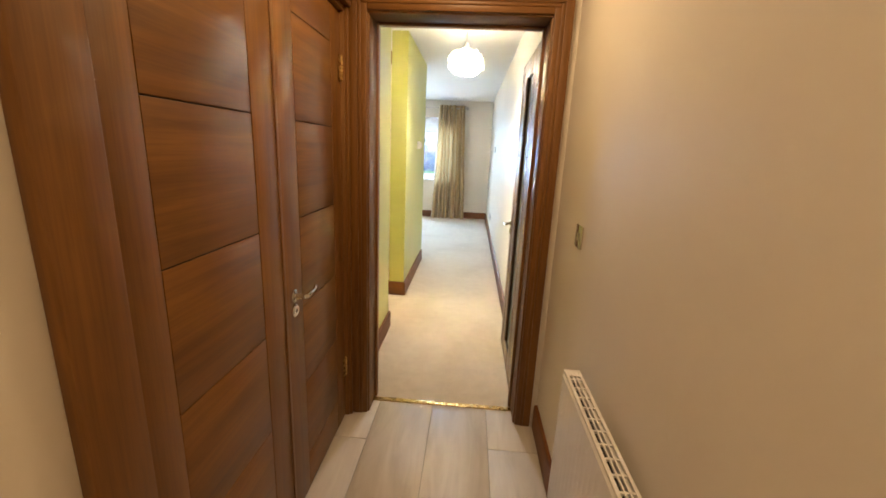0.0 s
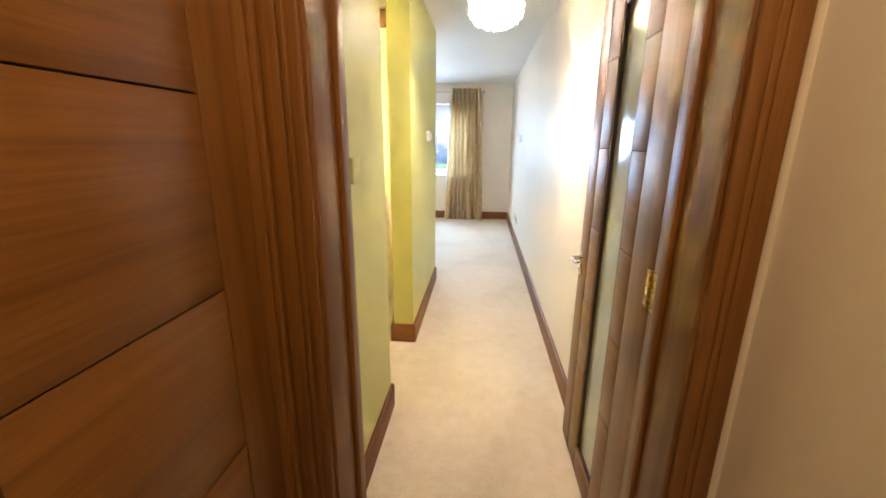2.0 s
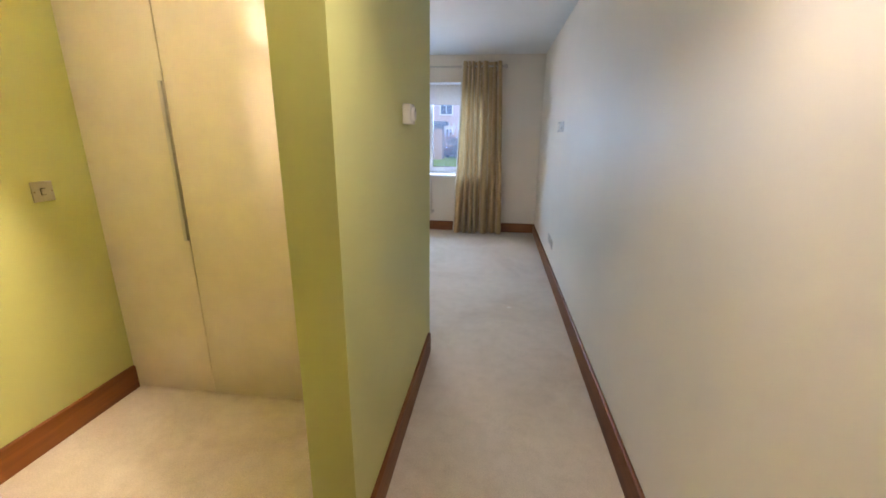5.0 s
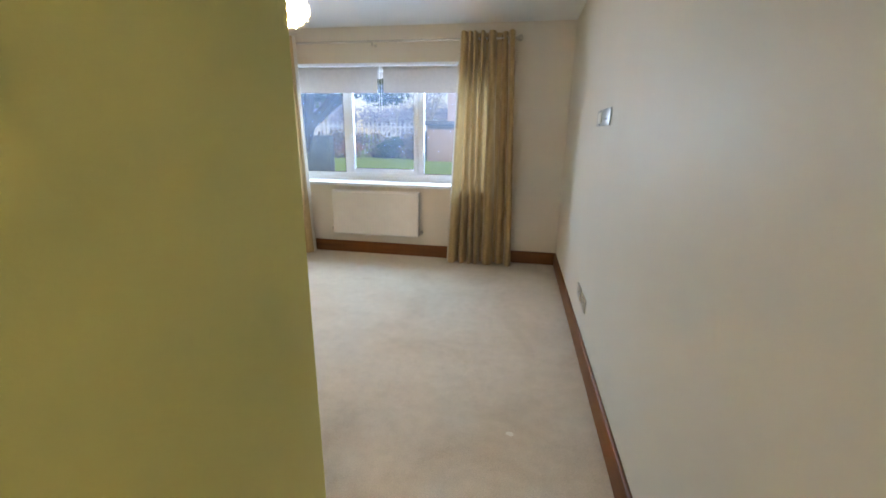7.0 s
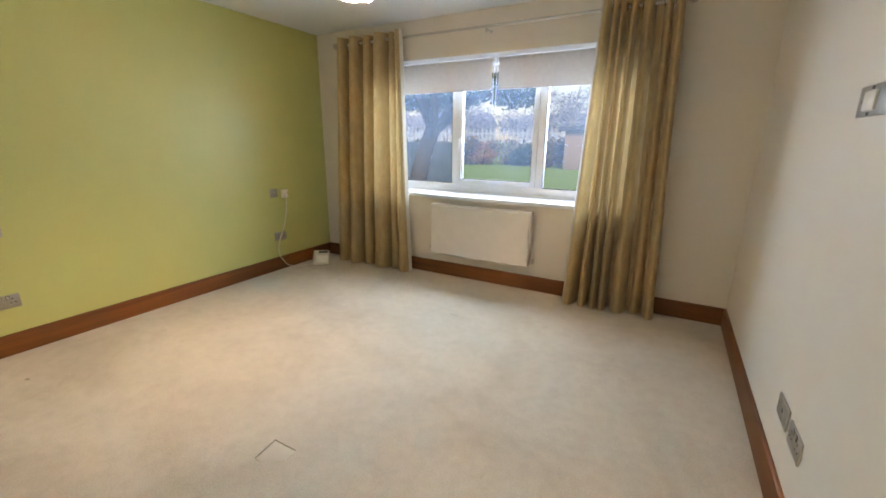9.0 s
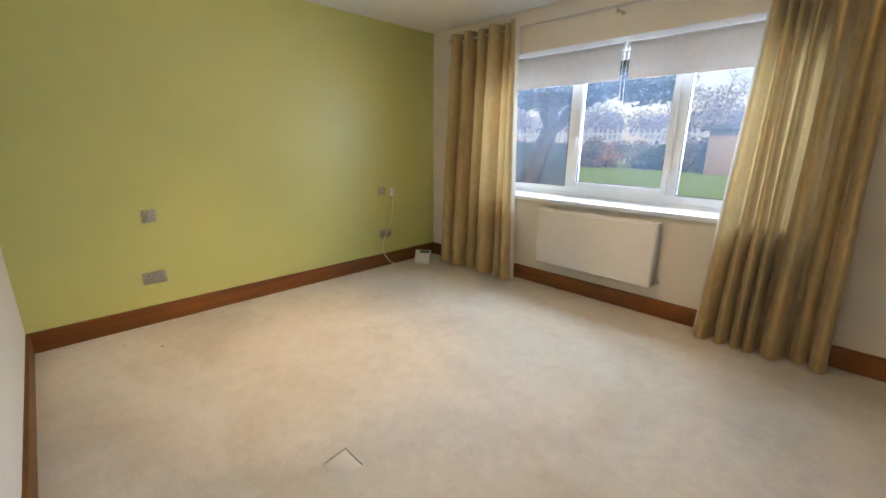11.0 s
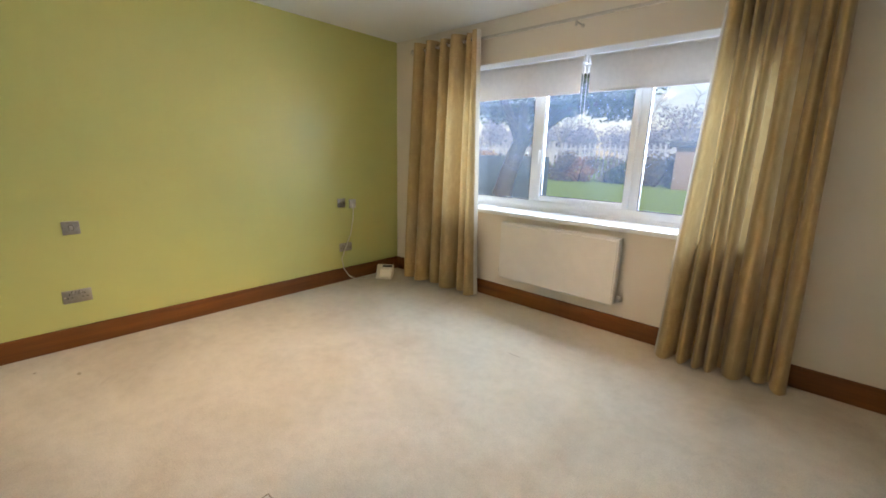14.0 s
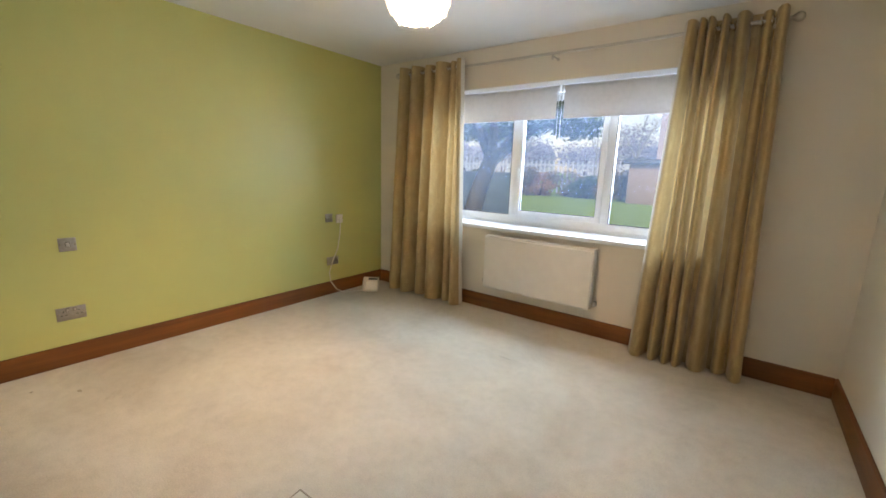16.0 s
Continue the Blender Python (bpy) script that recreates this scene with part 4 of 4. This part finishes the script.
plate("double_socket", LEFT, 6.885, 0.342, 0.146, 0.086, "polished steel double socket on the green wall", "socket", rockers=[(-0.018, 0.026, 0.013, 0.018), (0.018, 0.026, 0.013, 0.018)], holes=PINS(-0.038) + PINS(0.038), material=DULL)
plate("light_switch", LEFT, 8.920, 0.805, 0.086, 0.086, "polished steel bedside switch near the corner", "light switch", rockers=[(0, 0, 0.018, 0.026)], material=DULL)
plate("double_socket", LEFT, 8.955, 0.352, 0.146, 0.086, "polished steel double socket behind the phone cable", "socket", rockers=[(-0.018, 0.026, 0.013, 0.018), (0.018, 0.026, 0.013, 0.018)], holes=PINS(-0.038) + PINS(0.038), material=DULL)
plate("phone_socket", LEFT, 9.045, 0.790, 0.070, 0.086, "small ivory telephone socket with a plug", "phone socket", material=IVORY, holes=[(0, -0.002, 0.014, 0.016)], thick=0.024)
plate("light_switch", RECESS, 5.297, 1.130, 0.086, 0.086, "brushed steel switch in the wardrobe recess", "light switch", rockers=[(0, 0, 0.018, 0.026)])

thermo = tagged(rooted("thermostat", XP1, 5.535, 1.43), "white room thermostat with a round dial", "thermostat")
part("case", boxes((XP1 + 0.0003, XP1 + 0.036, 5.487, 5.583, 1.425, 1.507), bevel=0.007), GLOSS, thermo)
part("dial", lathe(bmesh.new(), [(0.029, 0.035), (0.028, 0.044), (0.025, 0.047), (0.008, 0.047)], (XP1, 5.533, 1.466), "x", 32), GLOSS, thermo, "round white temperature dial")
part("pointer", boxes((XP1 + 0.0465, XP1 + 0.0485, 5.5315, 5.5345, 1.474, 1.490)), DARK, thermo)

# ---- telephone on the carpet ----
phone = tagged(rooted("telephone", -2.93, 9.27, 0.003), "cream corded telephone lying on the carpet by the corner", "telephone")
TM = pose(-2.915, 9.285, 0.004, 0, 0, 38)


def moved(bm, m):
    bmesh.ops.transform(bm, matrix=m, verts=bm.verts)
    return bm


bm = bmesh.new()
pr = [(-0.075, 0.0), (0.075, 0.0), (0.085, 0.125), (-0.035, 0.100), (-0.078, 0.030)]
ends = [[bm.verts.new((s * 0.082, y, z)) for y, z in pr] for s in (-1, 1)]
for k in range(5):
    bm.faces.new((ends[0][k], ends[0][(k + 1) % 5], ends[1][(k + 1) % 5], ends[1][k]))
bm.faces.new(ends[0]), bm.faces.new(ends[1][::-1])
bmesh.ops.bevel(bm, geom=list(bm.edges), offset=0.006, segments=3, affect="EDGES")
body = part("body", moved(bm, TM), IVORY, phone)
TILT = TM @ pose(0.004, -0.052, 0.066, 58, 0, 0)
bm = tube(bmesh.new(), [(-0.060, -0.040, 0.012), (-0.060, -0.022, 0.022), (-0.060, 0.02, 0.026), (-0.060, 0.062, 0.022), (-0.060, 0.080, 0.012)], [0.017, 0.018, 0.012, 0.018, 0.017], 14)
part("handset", moved(bm, TILT), IVORY, phone, "cream handset on its cradle")
bm = bmesh.new()
for i in range(3):
    for j in range(4):
        slab(bm, -0.022 + i * 0.028, -0.002 + i * 0.028, -0.034 + j * 0.018, -0.022 + j * 0.018, -0.002, 0.004, 0.0015)
part("key", moved(bm, TILT), GLOSS, phone, "pale number keys")
part("display", moved(boxes((-0.030, 0.070, -0.012, 0.030, 0.0, 0.003), bevel=0.001), TM @ pose(0, 0.026, 0.1125, 12, 0, 0)), DARK, phone, "dark window along the top")
cable = tagged(single("phone_cable", tube(bmesh.new(), [(-3.112, 9.045, 0.752), (-3.108, 9.035, 0.64), (-3.108, 9.000, 0.48), (-3.108, 8.935, 0.36), (-3.106, 8.885, 0.24), (-3.100, 8.900, 0.14), (-3.078, 8.955, 0.05), (-3.045, 9.030, 0.008), (-3.020, 9.10, 0.007), (-2.975, 9.185, 0.007), (-2.952, 9.222, 0.018)], 0.0042, 8), IVORY), "cream telephone cable hanging from the wall socket", "cable")
cable.name = "cable"
plug = tagged(single("plug", boxes((XL + 0.0245, XL + 0.040, 9.028, 9.060, 0.752, 0.796), bevel=0.004), IVORY), "cream telephone plug in the wall socket", "plug")

# ---- marks on the carpet ----
flap = tagged(rooted("floor_box_lid", -0.985, 7.105, 0.001), "square carpet-covered floor box lid slightly raised", "floor box")
FM = pose(-0.985, 7.105, 0.001, 5, 4, 3)
part("lid", moved(boxes((-0.060, 0.060, -0.056, 0.056, -0.006, 0.003), bevel=0.002), FM), paint("worn_pale_lid", (0.70, 0.63, 0.53)), flap)
part("edge", moved(boxes((-0.064, 0.058, 0.0562, 0.0605, -0.010, 0.0045)), FM), SEAM, flap, "brown raised edge")
part("edge", moved(boxes((-0.0645, -0.0602, -0.050, 0.056, -0.010, 0.0045)), FM), SEAM, flap, "brown raised edge")



def stain(x, y, rx, ry, seed, material, label):
    """A flat blotch with an uneven rim, pressed into the pile."""
    rng = random.Random(seed)
    bm = bmesh.new()
    rim = [bm.verts.new((x + rx * rng.uniform(0.6, 1.1) * math.cos(a), y + ry * rng.uniform(0.6, 1.1) * math.sin(a), 0.0045)) for a in (2 * math.pi * k / 18 for k in range(18))]
    mid = bm.verts.new((x, y, 0.0055))
    for k in range(18):
        bm.faces.new((mid, rim[k], rim[(k + 1) % 18]))
    return part("stain", bm, material, carpet, label)


stain(-2.678, 6.794, 0.022, 0.014, 1, SEAM, "small dark carpet stain")
stain(-0.985, 8.794, 0.060, 0.006, 2, SEAM, "thin brown scuff line")
stain(0.435, 6.921, 0.022, 0.016, 3, IVORY, "small pale spot")
stain(-2.86, 6.62, 0.012, 0.010, 4, SEAM, "small dark carpet stain")

# ---- outside: garden ----
GZ = -0.15
bm = bmesh.new()
vs = [bm.verts.new(p) for p in ((-900, 10.06, GZ), (900, 10.06, GZ), (900, 1500, GZ), (-900, 1500, GZ))]
bm.faces.new(vs)
vs = [bm.verts.new(p) for p in ((-900, -900, GZ - 0.02), (900, -900, GZ - 0.02), (900, 10.06, GZ - 0.02), (-900, 10.06, GZ - 0.02))]
bm.faces.new(vs)
structure("ground", bm, GRASS, "short green mown lawn reaching to the hedge", "lawn")


def leaf_cloud(bm, rng, centre, radii, count, size):
    """Small two-sided leaf blades scattered through an uneven ellipsoid."""
    for _ in range(count):
        d = Vector((rng.gauss(0, 1), rng.gauss(0, 1), rng.gauss(0, 1))).normalized() * rng.random() ** 0.45
        p = Vector(centre) + Vector((d.x * radii[0], d.y * radii[1], d.z * radii[2]))
        u = Vector((rng.gauss(0, 1), rng.gauss(0, 1), rng.gauss(0, 0.6))).normalized()
        w = u.orthogonal().normalized()
        s = size * rng.uniform(0.6, 1.3)
        q = [bm.verts.new(p + o) for o in (-u * s, w * s * 0.45, u * s, -w * s * 0.45)]
        bm.faces.new(q)


def shrub(name, x, y, w, h, material, label, seed):
    rng = random.Random(seed)
    s = tagged(rooted(name, x, y, GZ), label, "hedge", group="hedge along the lawn")
    bm = bmesh.new()
    for k in range(5):
        a = rng.uniform(0, 6.28)
        tube(bm, [(x, y, GZ), (x + 0.3 * w * math.cos(a), y + 0.3 * math.sin(a), GZ + h * 0.55), (x + 0.42 * w * math.cos(a), y + 0.4 * math.sin(a), GZ + h * 0.85)], [0.04, 0.025, 0.01], 6)
    part("stem", bm, BARK, s)
    bm = bmesh.new()
    for k in range(10):
        leaf_cloud(bm, rng, (x + rng.uniform(-0.46, 0.46) * w, y + rng.uniform(-0.4, 0.4), GZ + h * (0.14 + 0.68 * (k % 5) / 4)), (w * 0.30, 0.55, h * 0.24), 210, 0.085)
    part("foliage", bm, material, s, smooth=False)
    return s


HY = 31.0
for k in range(20):
    x = -27 + k * 1.5
    shrub("shrub", x, HY + 0.5 * math.sin(k * 1.7), 2.2, (1.55, 1.35, 1.7, 1.45)[k % 4], (HEDGE_LEAVES, RUST_LEAVES, HEDGE_LEAVES, LEAVES, HEDGE_LEAVES)[k % 5], ("brownish clipped garden hedge bush", "rust-brown beech hedge bush", "brownish clipped garden hedge bush", "dark green hedge bush", "brownish clipped garden hedge bush")[k % 5], 40 + k)


def tree(name, x, y, h, seed, label, leaves=None, spread=3.0, lean=0.0, trunk=0.16, twigs=6, bark=None, rise=(0.22, 0.58), clump=150):
    """A tapered trunk with forking limbs and, where leaves is given, loose clumps of them."""
    rng = random.Random(seed)
    t = tagged(rooted(name, x, y, GZ), label, "tree", group="garden trees")
    bm = bmesh.new()
    tips = []
    fork = Vector((x + lean * 0.4, y, GZ + h * 0.36))
    tube(bm, [(x, y, GZ - 0.05), (x + lean * 0.10, y, GZ + h * 0.10), (x + lean * 0.24, y, GZ + h * 0.24), fork], [trunk * 1.35, trunk, trunk * 0.85, trunk * 0.75], 12)
    limbs = 5
    for k in range(limbs):
        a = 2 * math.pi * k / limbs + rng.uniform(-0.4, 0.4)
        r = spread * rng.uniform(0.6, 1.0)
        end = fork + Vector((math.cos(a) * r + lean * 0.3, math.sin(a) * r * 0.7, h * rng.uniform(*rise)))
        mid = fork.lerp(end, 0.5) + Vector((rng.uniform(-0.2, 0.2), rng.uniform(-0.2, 0.2), h * 0.06))
        tube(bm, [fork - Vector((0, 0, 0.1)), mid, end], [trunk * 0.55, trunk * 0.33, trunk * 0.1], 8)
        for q in range(twigs):
            f = rng.uniform(0.3, 1.0)
            s = (mid.lerp(end, (f - 0.5) * 2) if f > 0.5 else fork.lerp(mid, f * 2))
            e = s + Vector((rng.uniform(-1, 1), rng.uniform(-1, 1), rng.uniform(0.0, 1.0))) * spread * 0.34
            tube(bm, [s, s.lerp(e, 0.5) + Vector((0, 0, 0.06)), e], [trunk * 0.14, trunk * 0.09, trunk * 0.03], 5)
            tips.append(e)
        tips.append(end)
    part("trunk", bm, bark or BARK, t)
    if leaves:
        bm = bmesh.new()
        for tip in tips:
            leaf_cloud(bm, rng, tip, (spread * 0.27, spread * 0.27, spread * 0.14), clump, 0.066)
        part("crown", bm, leaves, t, smooth=False)
    return t


tree("tree", -4.6, 13.6, 4.9, 11, "leaning evergreen tree with a thick dark trunk", LEAVES, 2.35, 1.5, 0.20, 9, None, (0.12, 0.32), 640)
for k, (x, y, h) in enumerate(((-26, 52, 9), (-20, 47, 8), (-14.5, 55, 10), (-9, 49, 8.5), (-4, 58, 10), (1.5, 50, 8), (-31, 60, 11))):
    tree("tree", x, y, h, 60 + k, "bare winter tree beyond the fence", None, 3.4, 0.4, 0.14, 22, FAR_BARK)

fence = tagged(rooted("fence", -12, 36, GZ), "white-grey vertical picket railing behind the hedge", "fence")
for k in range(90):
    x = -29 + k * 0.36
    part("picket", boxes((x - 0.05, x + 0.05, 35.98, 36.02, GZ, GZ + 2.35 + 0.05 * (k % 2)), bevel=0), PICKET, fence, smooth=False)
for z in (0.5, 2.0):
    part("rail", boxes((-29.1, 3.2, 36.025, 36.06, GZ + z, GZ + z + 0.09)), PICKET, fence)

pier = tagged(rooted("brick_pier", -4.0, 29.5, GZ), "stout brick gate pier with a flat stone cap", "gate pier")
part("shaft", boxes((-4.9, -3.1, 29.2, 30.4, GZ, GZ + 2.05), bevel=0.02), PIER, pier)
part("cap", boxes((-5.15, -2.85, 28.95, 30.65, GZ + 2.05, GZ + 2.28), bevel=0.03), ROOF, pier, "grey stone cap")

wall_out = structure("garden_wall", boxes((-22, -4.2, 14.9, 15.15, GZ, 1.30), bevel=0.02), RENDER, "low blue-grey rendered garden wall", "garden wall")


def house(x0, x1, y, h, roof, label, wallm, storeys, n, roofm):
    hs = tagged(rooted("house", (x0 + x1) / 2, y, GZ), label, "house", group="houses across the road")
    part("wall", boxes((x0, x1, y, y + 8, GZ, h)), wallm, hs)
    bm = bmesh.new()
    a = [bm.verts.new(p) for p in ((x0 - 0.4, y - 0.4, h), (x1 + 0.4, y - 0.4, h), (x1 + 0.4, y + 8.4, h), (x0 - 0.4, y + 8.4, h), (x0 - 0.4, y + 4, h + roof), (x1 + 0.4, y + 4, h + roof))]
    for q in ((0, 1, 5, 4), (2, 3, 4, 5), (0, 4, 3), (1, 2, 5), (0, 3, 2, 1)):
        bm.faces.new([a[i] for i in q])
    part("roof", bm, roofm, hs, smooth=False)
    for s in range(storeys):
        for k in range(n):
            cx = x0 + (x1 - x0) * (k + 0.5) / n
            z = GZ + 0.9 + s * 2.7
            w = part("window", boxes((cx - 0.75, cx + 0.75, y - 0.06, y + 0.02, z, z + 1.25)), UPVC, hs)
            part("pane", boxes((cx - 0.66, cx - 0.03, y - 0.075, y - 0.06, z + 0.08, z + 1.17)), BLACK, w)
            part("pane", boxes((cx + 0.03, cx + 0.66, y - 0.075, y - 0.06, z + 0.08, z + 1.17)), BLACK, w)
    return hs


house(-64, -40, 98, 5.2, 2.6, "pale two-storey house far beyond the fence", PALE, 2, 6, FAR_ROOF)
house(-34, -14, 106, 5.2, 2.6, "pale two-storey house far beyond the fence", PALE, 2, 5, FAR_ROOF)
house(-7.6, 16, 52, 8.4, 0.6, "red brick block with bands of windows", BLOCK, 3, 6, ROOF)

# far woodland; its haze is only in the twig colour
rng = random.Random(77)
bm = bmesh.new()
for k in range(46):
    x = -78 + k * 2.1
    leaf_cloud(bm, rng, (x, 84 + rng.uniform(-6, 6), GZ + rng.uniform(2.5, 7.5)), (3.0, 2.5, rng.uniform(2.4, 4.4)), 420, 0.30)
tagged(single("woodland", bm, FAR_TWIGS, False), "distant winter woodland coloured lilac-grey for haze", "woodland", kind="stuff")

# ---- hall floor planks, laid last ----
PW, PL = 0.305, 1.20
tile_me = finish("tile", boxes((-PW / 2 + 0.0015, PW / 2 - 0.0015, -PL / 2 + 0.0015, PL / 2 - 0.0015, -0.010, 0.0), bevel=0.0012), TILE)
base = origin_of(hall_floor)
for i in range(-2, 3):
    for j in range(-1, 8):
        x = 0.345 + PW / 2 + PW * (i - 0)
        y1 = 2.685 + PL * (2 - j) + (0.0, -0.4, 0.4)[(i + 2) % 3]
        y0 = y1 - PL
        if x + PW / 2 > HR + 0.05 or x - PW / 2 < HL - 0.25 or y0 < -1.35:
            continue
        if y1 > 3.006:
            if y0 > 2.9:
                continue
            t = new("tile", finish("tile_cut", boxes((-PW / 2 + 0.0015, PW / 2 - 0.0015, y0 + 0.0015 - (y0 + y1) / 2, 3.004 - (y0 + y1) / 2, -0.010, 0.0), bevel=0.0012), TILE))
        else:
            t = new("tile", tile_me)
        t.parent = hall_floor
        t.location = Vector((x, (y0 + y1) / 2, 0.0)) - base
